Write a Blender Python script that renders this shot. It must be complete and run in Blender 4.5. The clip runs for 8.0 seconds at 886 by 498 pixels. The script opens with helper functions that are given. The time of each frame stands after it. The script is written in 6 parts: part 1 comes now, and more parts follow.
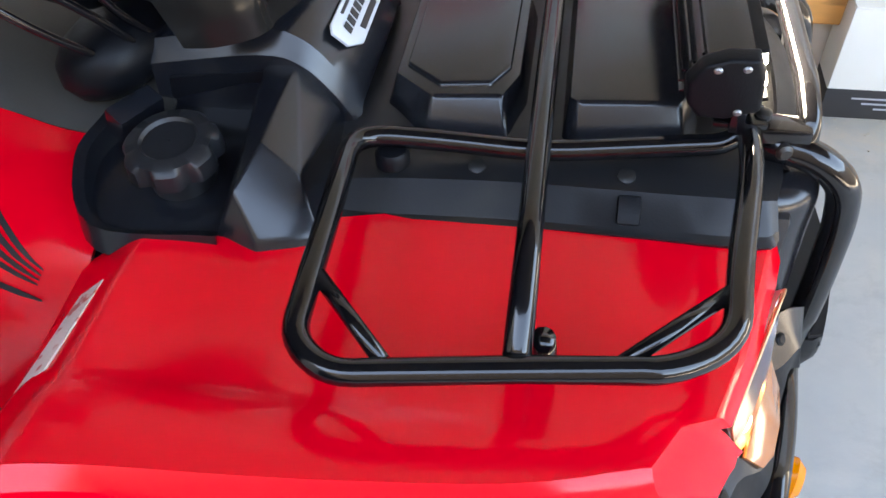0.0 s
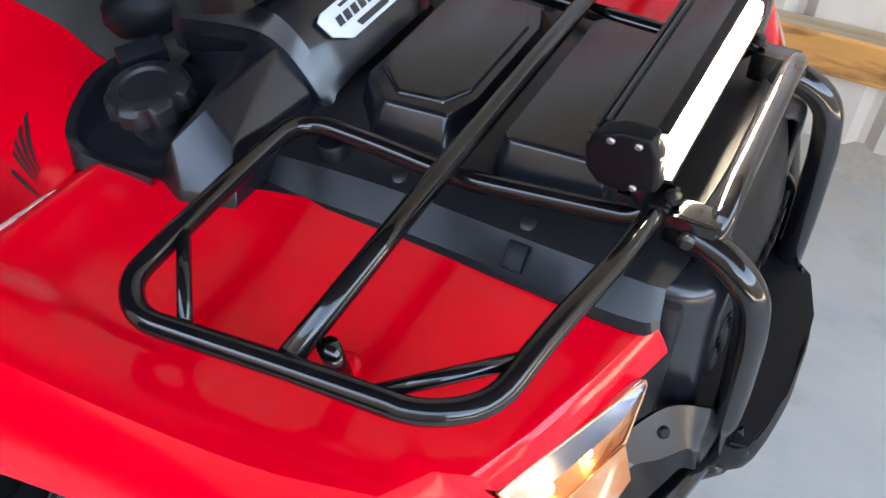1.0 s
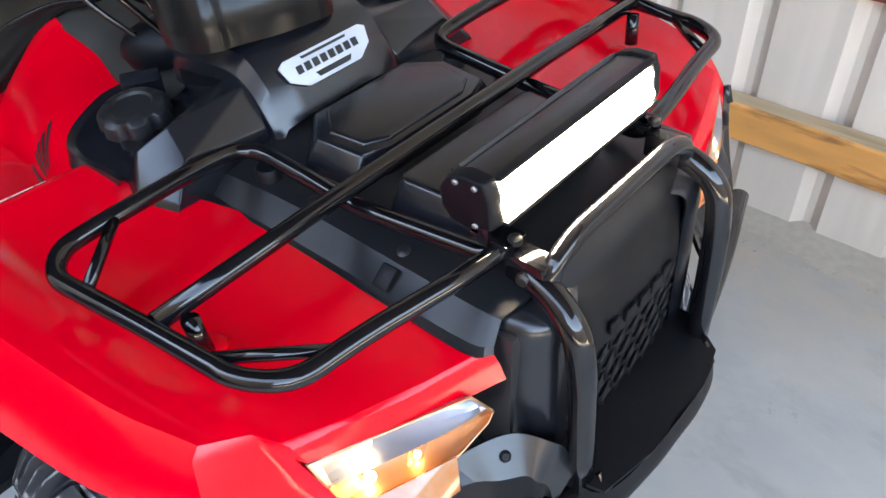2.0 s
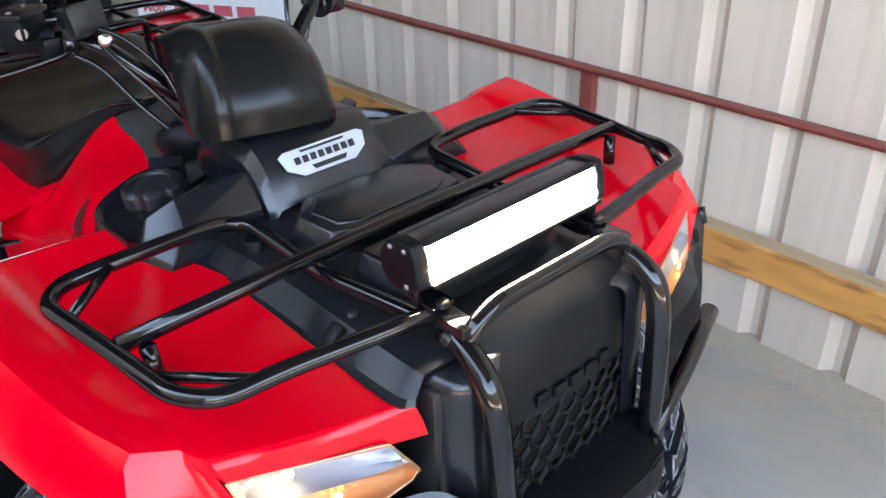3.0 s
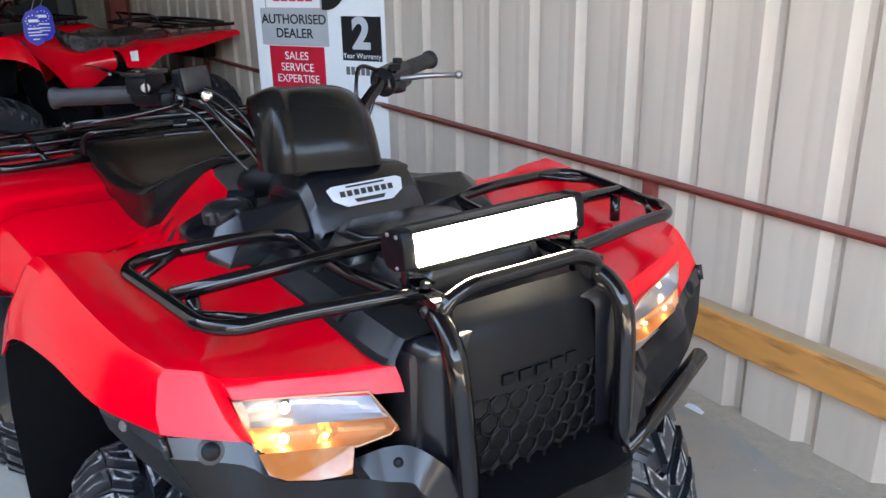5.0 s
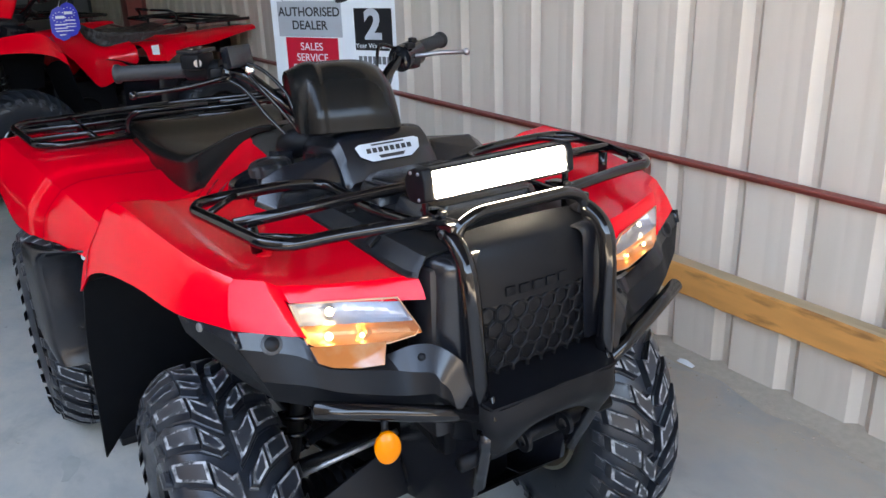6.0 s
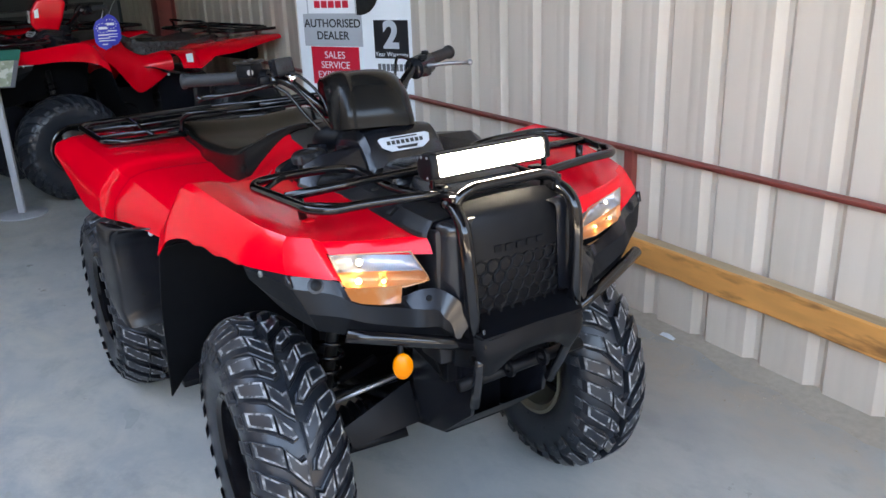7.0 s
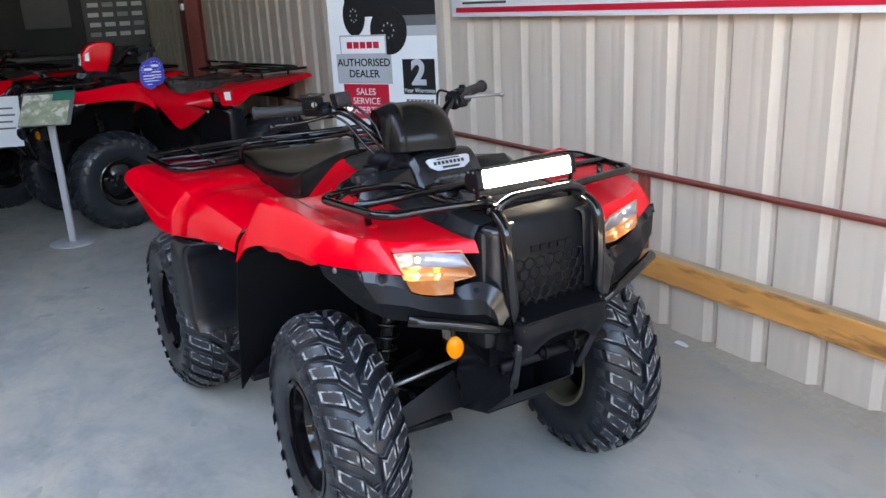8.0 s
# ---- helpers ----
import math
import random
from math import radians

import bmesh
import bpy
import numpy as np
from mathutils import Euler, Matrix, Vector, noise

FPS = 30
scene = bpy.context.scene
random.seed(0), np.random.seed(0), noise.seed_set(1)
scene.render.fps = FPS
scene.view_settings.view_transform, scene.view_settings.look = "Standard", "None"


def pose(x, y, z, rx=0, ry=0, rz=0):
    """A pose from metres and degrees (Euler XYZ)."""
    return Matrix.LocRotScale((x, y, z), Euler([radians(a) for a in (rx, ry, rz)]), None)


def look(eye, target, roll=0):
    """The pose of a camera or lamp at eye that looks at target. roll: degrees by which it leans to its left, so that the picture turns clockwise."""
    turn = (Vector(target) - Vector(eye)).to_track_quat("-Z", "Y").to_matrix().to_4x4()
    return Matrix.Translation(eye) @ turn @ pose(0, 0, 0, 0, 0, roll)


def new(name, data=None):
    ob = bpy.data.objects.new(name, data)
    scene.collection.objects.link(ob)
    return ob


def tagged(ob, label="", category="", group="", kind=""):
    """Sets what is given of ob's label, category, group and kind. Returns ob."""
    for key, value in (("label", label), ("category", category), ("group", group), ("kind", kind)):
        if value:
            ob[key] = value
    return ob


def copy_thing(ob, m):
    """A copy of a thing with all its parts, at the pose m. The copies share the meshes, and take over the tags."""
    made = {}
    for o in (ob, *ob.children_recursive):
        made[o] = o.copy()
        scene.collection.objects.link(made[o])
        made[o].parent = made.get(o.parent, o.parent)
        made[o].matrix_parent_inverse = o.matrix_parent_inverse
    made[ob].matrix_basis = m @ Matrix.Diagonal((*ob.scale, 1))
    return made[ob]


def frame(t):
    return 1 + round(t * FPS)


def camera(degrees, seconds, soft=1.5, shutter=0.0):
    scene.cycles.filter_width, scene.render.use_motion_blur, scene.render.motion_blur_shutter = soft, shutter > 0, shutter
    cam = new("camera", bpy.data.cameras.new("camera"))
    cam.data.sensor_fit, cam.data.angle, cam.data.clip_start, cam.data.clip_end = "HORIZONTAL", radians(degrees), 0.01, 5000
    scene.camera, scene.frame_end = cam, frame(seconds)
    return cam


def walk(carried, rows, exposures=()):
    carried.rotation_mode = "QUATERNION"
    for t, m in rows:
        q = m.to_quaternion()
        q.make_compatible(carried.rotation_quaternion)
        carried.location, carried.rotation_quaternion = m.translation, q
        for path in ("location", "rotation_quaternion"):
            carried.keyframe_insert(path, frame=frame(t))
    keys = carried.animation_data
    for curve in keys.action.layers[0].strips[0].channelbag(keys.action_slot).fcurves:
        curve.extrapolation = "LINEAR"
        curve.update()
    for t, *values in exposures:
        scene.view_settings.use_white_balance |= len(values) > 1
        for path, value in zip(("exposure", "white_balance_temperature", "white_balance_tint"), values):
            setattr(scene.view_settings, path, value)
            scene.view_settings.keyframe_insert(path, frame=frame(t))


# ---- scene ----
cam = camera(57.26, 8.0, soft=1.5, shutter=0.0)
PATH = [
    (0, (0.174, -0.717, 1.446), (-0.094, 0.623, -0.014), -3.58),
    (0.5, (0.331, -0.643, 1.462), (-0.201, 0.581, -0.028), -2.79),
    (1, (0.435, -0.627, 1.467), (-0.295, 0.525, 0.004), -3.31),
    (1.5, (0.546, -0.657, 1.499), (-0.321, 0.475, 0.097), -3.37),
    (2, (0.676, -0.596, 1.498), (-0.337, 0.520, 0.183), -2.66),
    (2.2, (0.738, -0.571, 1.500), (-0.344, 0.546, 0.242), -2.51),
    (3.3, (0.896, -0.613, 1.473), (-0.450, 0.544, 0.551), -1.06),
    (3.5, (0.927, -0.631, 1.474), (-0.454, 0.527, 0.607), -0.27),
    (4, (1.025, -0.618, 1.451), (-0.465, 0.486, 0.701), -0.58),
    (4.2, (1.049, -0.603, 1.443), (-0.453, 0.488, 0.698), -0.63),
    (5.3, (1.194, -0.657, 1.388), (-0.389, 0.362, 0.714), -1.40),
    (5.5, (1.229, -0.683, 1.384), (-0.351, 0.337, 0.704), -1.64),
    (6, (1.352, -0.777, 1.391), (-0.227, 0.236, 0.698), -1.99),
    (6.5, (1.498, -0.868, 1.423), (-0.089, 0.135, 0.733), -2.13),
    (7, (1.687, -0.963, 1.449), (0.083, 0.019, 0.769), -2.24),
    (7.5, (1.805, -1.071, 1.471), (0.174, -0.100, 0.841), -2.53),
    (8, (1.913, -1.193, 1.474), (0.270, -0.221, 0.880), -2.93),
]
EXPOSURES = [(0.0, 4.66, 8700, 12), (2.0, 4.68, 8600, 12), (4.0, 4.54, 8500, 12), (8.0, 4.41, 8500, 12)]
walk(cam, [(t, look(eye, target, roll)) for t, eye, target, roll in PATH], EXPOSURES)

# ---- light: an shed open to +x and -y; the sun stands behind the roof ----
world = bpy.data.worlds.new("sky")
scene.world = world
world.use_nodes = True
wn = world.node_tree
sky = wn.nodes.new("ShaderNodeTexSky")
sky.sky_type = "NISHITA"
sky.sun_disc = False
sky.sun_elevation, sky.sun_rotation = radians(46), radians(-59.7)
sky.air_density, sky.dust_density, sky.ozone_density = 1.0, 1.0, 1.2
wn.nodes["Background"].inputs["Strength"].default_value = 0.15
wn.links.new(sky.outputs[0], wn.nodes["Background"].inputs["Color"])

sun = new("sun", bpy.data.lights.new("sun", "SUN"))
sun.data.energy, sun.data.angle, sun.data.color = 4.0, radians(0.5), (1, 0.95, 0.88)
sun.matrix_world = look((0, 0, 0), (0.60, -0.35, -0.72))


# ---- materials ----
def material(name, colour, rough=0.5, metal=0.0, vary=0.12, scale=6.0, bump=0.0, bump_scale=200.0, coat=0.0, spots=None, rough_vary=0.1, ior=1.5, stretch=(1, 1, 1)):
    m = bpy.data.materials.new(name)
    m.use_nodes = True
    nt = m.node_tree
    b = nt.nodes["Principled BSDF"]
    coords = nt.nodes.new("ShaderNodeTexCoord")
    tc = nt.nodes.new("ShaderNodeMapping")
    tc.inputs["Scale"].default_value = stretch
    nt.links.new(coords.outputs["Object"], tc.inputs["Vector"])
    n1 = nt.nodes.new("ShaderNodeTexNoise")
    n1.inputs["Scale"].default_value, n1.inputs["Detail"].default_value = scale, 6
    nt.links.new(tc.outputs["Vector"], n1.inputs["Vector"])
    ramp = nt.nodes.new("ShaderNodeMix")
    ramp.data_type = "RGBA"
    ramp.inputs["A"].default_value = (*[c * (1 - vary) for c in colour], 1)
    ramp.inputs["B"].default_value = (*[min(1, c * (1 + vary)) for c in colour], 1)
    nt.links.new(n1.outputs["Fac"], ramp.inputs["Factor"])
    out = ramp.outputs["Result"]
    if spots:
        n3 = nt.nodes.new("ShaderNodeTexNoise")
        n3.inputs["Scale"].default_value, n3.inputs["Detail"].default_value = spots[1], 8
        nt.links.new(tc.outputs["Vector"], n3.inputs["Vector"])
        cr = nt.nodes.new("ShaderNodeMapRange")
        cr.inputs["From Min"].default_value, cr.inputs["From Max"].default_value = spots[2], spots[3]
        nt.links.new(n3.outputs["Fac"], cr.inputs["Value"])
        mx = nt.nodes.new("ShaderNodeMix")
        mx.data_type = "RGBA"
        mx.inputs["B"].default_value = (*spots[0], 1)
        nt.links.new(cr.outputs["Result"], mx.inputs["Factor"])
        nt.links.new(out, mx.inputs["A"])
        out = mx.outputs["Result"]
    nt.links.new(out, b.inputs["Base Color"])
    mr = nt.nodes.new("ShaderNodeMapRange")
    mr.inputs["To Min"].default_value, mr.inputs["To Max"].default_value = max(0.02, rough - rough_vary), min(1, rough + rough_vary)
    n2 = nt.nodes.new("ShaderNodeTexNoise")
    n2.inputs["Scale"].default_value, n2.inputs["Detail"].default_value = scale * 4, 5
    nt.links.new(tc.outputs["Vector"], n2.inputs["Vector"])
    nt.links.new(n2.outputs["Fac"], mr.inputs["Value"])
    nt.links.new(mr.outputs["Result"], b.inputs["Roughness"])
    b.inputs["Metallic"].default_value, b.inputs["IOR"].default_value = metal, ior
    b.inputs["Coat Weight"].default_value, b.inputs["Coat Roughness"].default_value = coat, 0.08
    if bump:
        n4 = nt.nodes.new("ShaderNodeTexNoise")
        n4.inputs["Scale"].default_value, n4.inputs["Detail"].default_value = bump_scale, 3
        nt.links.new(tc.outputs["Vector"], n4.inputs["Vector"])
        bp = nt.nodes.new("ShaderNodeBump")
        bp.inputs["Strength"].default_value, bp.inputs["Distance"].default_value = bump, 0.002
        nt.links.new(n4.outputs["Fac"], bp.inputs["Height"])
        nt.links.new(bp.outputs["Normal"], b.inputs["Normal"])
    return m


def glowing(name, colour, strength):
    m = bpy.data.materials.new(name)
    m.use_nodes = True
    b = m.node_tree.nodes["Principled BSDF"]
    b.inputs["Base Color"].default_value = (*colour, 1)
    b.inputs["Emission Color"].default_value, b.inputs["Emission Strength"].default_value = (*colour, 1), strength
    return m


def clear(name, tint=(1, 1, 1), rough=0.03):
    m = bpy.data.materials.new(name)
    m.use_nodes = True
    b = m.node_tree.nodes["Principled BSDF"]
    b.inputs["Base Color"].default_value, b.inputs["Roughness"].default_value = (*tint, 1), rough
    b.inputs["Transmission Weight"].default_value, b.inputs["IOR"].default_value = 1.0, 1.2
    return m


def stained_floor():
    """Worn painted concrete: grey paint, tan dried-mud stains, drag marks and dark specks."""
    m = bpy.data.materials.new("painted_concrete")
    m.use_nodes = True
    nt = m.node_tree
    b = nt.nodes["Principled BSDF"]
    tc = nt.nodes.new("ShaderNodeTexCoord")

    def field(scale, detail, stretch, turn, low, high, rough=0.6, warp=0.0):
        mp = nt.nodes.new("ShaderNodeMapping")
        mp.inputs["Scale"].default_value, mp.inputs["Rotation"].default_value = stretch, (0, 0, radians(turn))
        nt.links.new(tc.outputs["Object"], mp.inputs["Vector"])
        n = nt.nodes.new("ShaderNodeTexNoise")
        n.inputs["Scale"].default_value, n.inputs["Detail"].default_value = scale, detail
        n.inputs["Roughness"].default_value, n.inputs["Distortion"].default_value = rough, warp
        nt.links.new(mp.outputs["Vector"], n.inputs["Vector"])
        r = nt.nodes.new("ShaderNodeMapRange")
        r.inputs["From Min"].default_value, r.inputs["From Max"].default_value = low, high
        nt.links.new(n.outputs["Fac"], r.inputs["Value"])
        return r.outputs["Result"]

    def mixed(a, colour, fac, most=1.0):
        x = nt.nodes.new("ShaderNodeMix")
        x.data_type = "RGBA"
        k = nt.nodes.new("ShaderNodeMath")
        k.operation = "MULTIPLY"
        k.inputs[1].default_value = most
        nt.links.new(fac, k.inputs[0])
        nt.links.new(k.outputs[0], x.inputs["Factor"])
        x.inputs["B"].default_value = (*colour, 1)
        if isinstance(a, tuple):
            x.inputs["A"].default_value = (*a, 1)
        else:
            nt.links.new(a, x.inputs["A"])
        return x.outputs["Result"]

    def towards(low, high):
        """Rises across the floor, from the open side to the wall."""
        xyz = nt.nodes.new("ShaderNodeSeparateXYZ")
        nt.links.new(tc.outputs["Object"], xyz.inputs["Vector"])
        r = nt.nodes.new("ShaderNodeMapRange")
        r.inputs["From Min"].default_value, r.inputs["From Max"].default_value = low, high
        nt.links.new(xyz.outputs["Y"], r.inputs["Value"])
        return r.outputs["Result"]

    def both(x, y, how="MULTIPLY"):
        k = nt.nodes.new("ShaderNodeMath")
        k.operation, k.use_clamp = how, True
        nt.links.new(x, k.inputs[0])
        nt.links.new(y, k.inputs[1])
        return k.outputs[0]

    c = mixed((0.315, 0.325, 0.318), (0.43, 0.42, 0.38), field(1.1, 7, (1, 1.2, 1), 20, 0.38, 0.62))
    # trodden tan dirt on the open side, where the wheels come in
    dirt = both(field(2.6, 10, (0.9, 1.2, 1), 35, 0.44, 0.66, 0.68, 0.5), towards(0.1, -0.9))
    c = mixed(c, (0.56, 0.505, 0.415), dirt, 0.9)
    c = mixed(c, (0.50, 0.48, 0.43), field(2.2, 9, (0.8, 1.5, 1), 70, 0.50, 0.68, 0.66, 0.2), 0.50)
    c = mixed(c, (0.235, 0.235, 0.22), field(3.4, 9, (0.9, 1.3, 1), -25, 0.54, 0.72, 0.66, 0.25), 0.65)
    # dust blown against the foot of the wall
    blown = both(towards(0.78, 1.12), field(4.5, 9, (1, 1.3, 1), 10, 0.30, 0.62, 0.7, 0.4))
    c = mixed(c, (0.47, 0.395, 0.305), blown, 0.95)
    c = mixed(c, (0.16, 0.15, 0.135), field(26, 4, (1, 1, 1), 0, 0.715, 0.75), 0.75)
    nt.links.new(c, b.inputs["Base Color"])
    r = nt.nodes.new("ShaderNodeMapRange")
    r.inputs["To Min"].default_value, r.inputs["To Max"].default_value = 0.24, 0.56
    nt.links.new(field(5.0, 10, (1, 1, 1), 0, 0.3, 0.7, 0.7), r.inputs["Value"])
    nt.links.new(r.outputs["Result"], b.inputs["Roughness"])
    bp = nt.nodes.new("ShaderNodeBump")
    bp.inputs["Strength"].default_value, bp.inputs["Distance"].default_value = 0.12, 0.003
    nt.links.new(field(40, 6, (1, 1, 1), 0, 0.2, 0.8), bp.inputs["Height"])
    nt.links.new(bp.outputs["Normal"], b.inputs["Normal"])
    return m


RED = material("red_plastic", (0.79, 0.0010, 0.0125), 0.13, vary=0.04, scale=4, bump=0.004, bump_scale=14, rough_vary=0.04, ior=1.36)
BLACK = material("black_plastic", (0.0070, 0.0078, 0.0105), 0.25, vary=0.2, scale=9, bump=0.02, bump_scale=500, rough_vary=0.04, spots=((0.020, 0.019, 0.018), 14, 0.62, 0.78), ior=1.52)
DULL = material("dull_black_plastic", (0.0034, 0.0040, 0.0056), 0.46, vary=0.25, scale=9, bump=0.12, bump_scale=500, spots=((0.012, 0.0115, 0.011), 10, 0.62, 0.8), ior=1.27)
STEEL_BLACK = material("gloss_black_steel", (0.004, 0.004, 0.005), 0.10, vary=0.2, scale=20, bump=0.0, bump_scale=300, coat=0.0, rough_vary=0.05, ior=1.5)
VINYL = material("seat_vinyl", (0.0085, 0.0083, 0.0080), 0.21, vary=0.2, scale=8, bump=0.0, bump_scale=36, rough_vary=0.03, ior=1.30)
RUBBER = material("tyre_rubber", (0.014, 0.017, 0.023), 0.32, vary=0.3, scale=16, bump=0.10, bump_scale=250, spots=((0.034, 0.034, 0.035), 9, 0.52, 0.80), ior=1.48)
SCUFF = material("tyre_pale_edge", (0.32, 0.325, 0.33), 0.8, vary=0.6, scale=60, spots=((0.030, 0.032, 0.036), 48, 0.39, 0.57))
# blacker than the other plastics: shade inside the wheel arch put into the colour
FLAP = material("arch_shade_black", (0.0030, 0.0036, 0.0048), 0.75, vary=0.25, scale=8, bump=0.1, bump_scale=300, ior=1.2)
PANEL = material("satin_black_panel", (0.010, 0.0105, 0.0125), 0.38, vary=0.25, scale=9, bump=0.06, bump_scale=450, spots=((0.022, 0.0205, 0.019), 12, 0.55, 0.78), ior=1.45)
# black lifted to grey-brown, in place of the bright reflection on the tank
TANK = material("sheen_lifted_black_plastic", (0.031, 0.028, 0.024), 0.46, vary=0.3, scale=9, bump=0.1, bump_scale=400, spots=((0.040, 0.037, 0.033), 7, 0.5, 0.75))
GRIP = material("grip_rubber", (0.015, 0.016, 0.018), 0.6, vary=0.15, scale=30, bump=0.25, bump_scale=500)
CHROME = material("bright_steel", (0.62, 0.61, 0.58), 0.22, 1.0, vary=0.1, scale=30)
ALLOY = material("grey_alloy", (0.30, 0.30, 0.31), 0.42, 0.9, vary=0.15, scale=20)
RIM_IN = material("worn_rim_steel", (0.16, 0.14, 0.10), 0.5, 0.5, vary=0.3, scale=18)
WHITE = material("white_print", (0.78, 0.79, 0.80), 0.4, vary=0.04)
BADGE = material("silver_badge", (0.50, 0.52, 0.55), 0.35, vary=0.06)
SILVER = material("silver_print", (0.42, 0.43, 0.45), 0.35, vary=0.08)
INK = material("black_print", (0.010, 0.010, 0.012), 0.4, vary=0.1)
RED_INK = material("red_print", (0.62, 0.012, 0.035), 0.4, vary=0.06)
PINK_INK = material("faded_red_print", (0.62, 0.10, 0.13), 0.45, vary=0.08)
BLUE_TAG = material("blue_card", (0.02, 0.03, 0.42), 0.4, vary=0.06)
GREEN_CARD = material("green_card", (0.02, 0.14, 0.10), 0.4, vary=0.1)
PHOTO = material("printed_photo", (0.30, 0.32, 0.22), 0.35, vary=0.6, scale=22, spots=((0.62, 0.6, 0.52), 16, 0.52, 0.6))
AMBER = material("amber_lens", (0.72, 0.19, 0.0), 0.2, vary=0.1, scale=60, ior=1.35)
REFLECTOR = material("bright_reflector", (0.56, 0.59, 0.65), 0.44, 1.0, vary=0.08, scale=40, bump=0.1, bump_scale=70)
REFLECTOR_SATIN = material("satin_reflector", (0.72, 0.47, 0.30), 0.50, 1.0, vary=0.1, scale=40, bump=0.1, bump_scale=70)
LENS = clear("headlight_lens")
BULB_WHITE = glowing("lit_white_bulb", (1.0, 0.80, 0.52), 1.0)
BULB_WARM = glowing("lit_warm_bulb", (1.0, 0.58, 0.26), 1.5)
LED = glowing("led_strip_lens", (1.0, 0.98, 0.90), 12.0)
WRAP = material("clear_wrap_over_seat", (0.035, 0.035, 0.036), 0.10, vary=0.3, scale=20, bump=1.0, bump_scale=34, coat=0.0, rough_vary=0.03)
RAIL_RED = material("red_oxide_steel", (0.25, 0.050, 0.038), 0.5, vary=0.2, scale=10, bump=0.06, bump_scale=120, spots=((0.12, 0.03, 0.025), 12, 0.6, 0.75))
TIMBER = material("bare_softwood", (0.66, 0.28, 0.075), 0.7, vary=0.30, scale=26, bump=0.3, bump_scale=90, spots=((0.30, 0.12, 0.035), 22, 0.54, 0.66), stretch=(0.20, 1, 1))
SHEET = material("cream_steel_sheet", (0.63, 0.525, 0.43), 0.46, vary=0.10, scale=7, bump=0.05, bump_scale=18, spots=((0.47, 0.39, 0.31), 6.0, 0.50, 0.80), stretch=(1, 1, 0.12))
FLOOR = stained_floor()
DUST = material("sandy_dust", (0.47, 0.40, 0.315), 0.9, vary=0.2, scale=40, bump=0.5, bump_scale=120)
CONCRETE = material("yard_tarmac", (0.065, 0.065, 0.066), 0.85, vary=0.15, scale=2, bump=0.2, bump_scale=80)
# pale so that the unseen ground outside throws sunlight back indoors
APRON = material("pale_concrete", (0.50, 0.46, 0.40), 0.85, vary=0.15, scale=2, bump=0.2, bump_scale=80)
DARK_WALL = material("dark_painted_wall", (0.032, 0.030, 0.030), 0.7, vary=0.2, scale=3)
# dark tone for the unseen roof, chosen to deepen shade and reflections
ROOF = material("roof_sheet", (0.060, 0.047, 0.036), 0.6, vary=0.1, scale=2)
GREY_CARD = material("grey_board", (0.12, 0.12, 0.125), 0.6, vary=0.1)
STICKER = material("worn_label", (0.62, 0.52, 0.46), 0.5, vary=0.1, scale=30, spots=((0.45, 0.08, 0.06), 60, 0.55, 0.62))
# amber colour stands in for the headlight mirrored in the bumper plastic
AMBER_DIM = material("amber_reflection_tint", (0.36, 0.115, 0.032), 0.12, vary=0.3, scale=18, coat=0.6, spots=((0.42, 0.27, 0.17), 16, 0.45, 0.75))
DARK_BOLT = material("dark_zinc_bolt", (0.045, 0.045, 0.045), 0.4, 0.8, vary=0.3, scale=60)
CARD_WHITE = material("white_card", (0.76, 0.73, 0.66), 0.6, vary=0.05, scale=8)

WRAP.node_tree.nodes["Bump"].inputs["Distance"].default_value = 0.03
SMEAR = material("grey_floor_smear", (0.355, 0.358, 0.33), 0.5, vary=0.3, scale=14)
# paler softwood for the board's upward face, its daylight put into the colour
TIMBER_TOP = material("lit_top_softwood", (0.52, 0.37, 0.22), 0.8, vary=0.25, scale=20, bump=0.2, bump_scale=90, spots=((0.30, 0.19, 0.10), 12, 0.54, 0.68), stretch=(0.12, 1, 1))


# ---- modelling tools ----
from mathutils.bvhtree import BVHTree


def linked(name, bm, mats, parent=None, label="", sharp=38, smooth=True):
    """One bmesh as one mesh object, under a thing or a part where parent is given."""
    for f in bm.faces:
        f.smooth = smooth
    for e in bm.edges:
        if len(e.link_faces) == 2 and e.calc_face_angle(0) > radians(sharp):
            e.smooth = False
    me = bpy.data.meshes.new(name)
    bm.to_mesh(me)
    bm.free()
    for m in mats if isinstance(mats, (list, tuple)) else [mats]:
        me.materials.append(m)
    ob = new(name, me)
    if parent:
        ob.parent = parent
    if label:
        tagged(ob, label)
    return ob


def part(name, bm, mats, parent, label="", sharp=38):
    return linked(name, bm, mats, parent, label, sharp)


def thing(name, place, label, category, group="", kind=""):
    ob = new(name)
    ob.empty_display_size = 0.1
    ob.location = place
    return tagged(ob, label, category, group, kind)


def spline(pts, n):
    """Catmull-Rom through points, n steps a span."""
    p = [Vector(q) for q in pts]
    p = [2 * p[0] - p[1]] + p + [2 * p[-1] - p[-2]]
    out = []
    for i in range(1, len(p) - 2):
        for k in range(n):
            t = k / n
            a, b, c, d = p[i - 1], p[i], p[i + 1], p[i + 2]
            out.append(0.5 * (2 * b + (c - a) * t + (2 * a - 5 * b + 4 * c - d) * t * t + (3 * b - a - 3 * c + d) * t**3))
    out.append(p[-2])
    return out


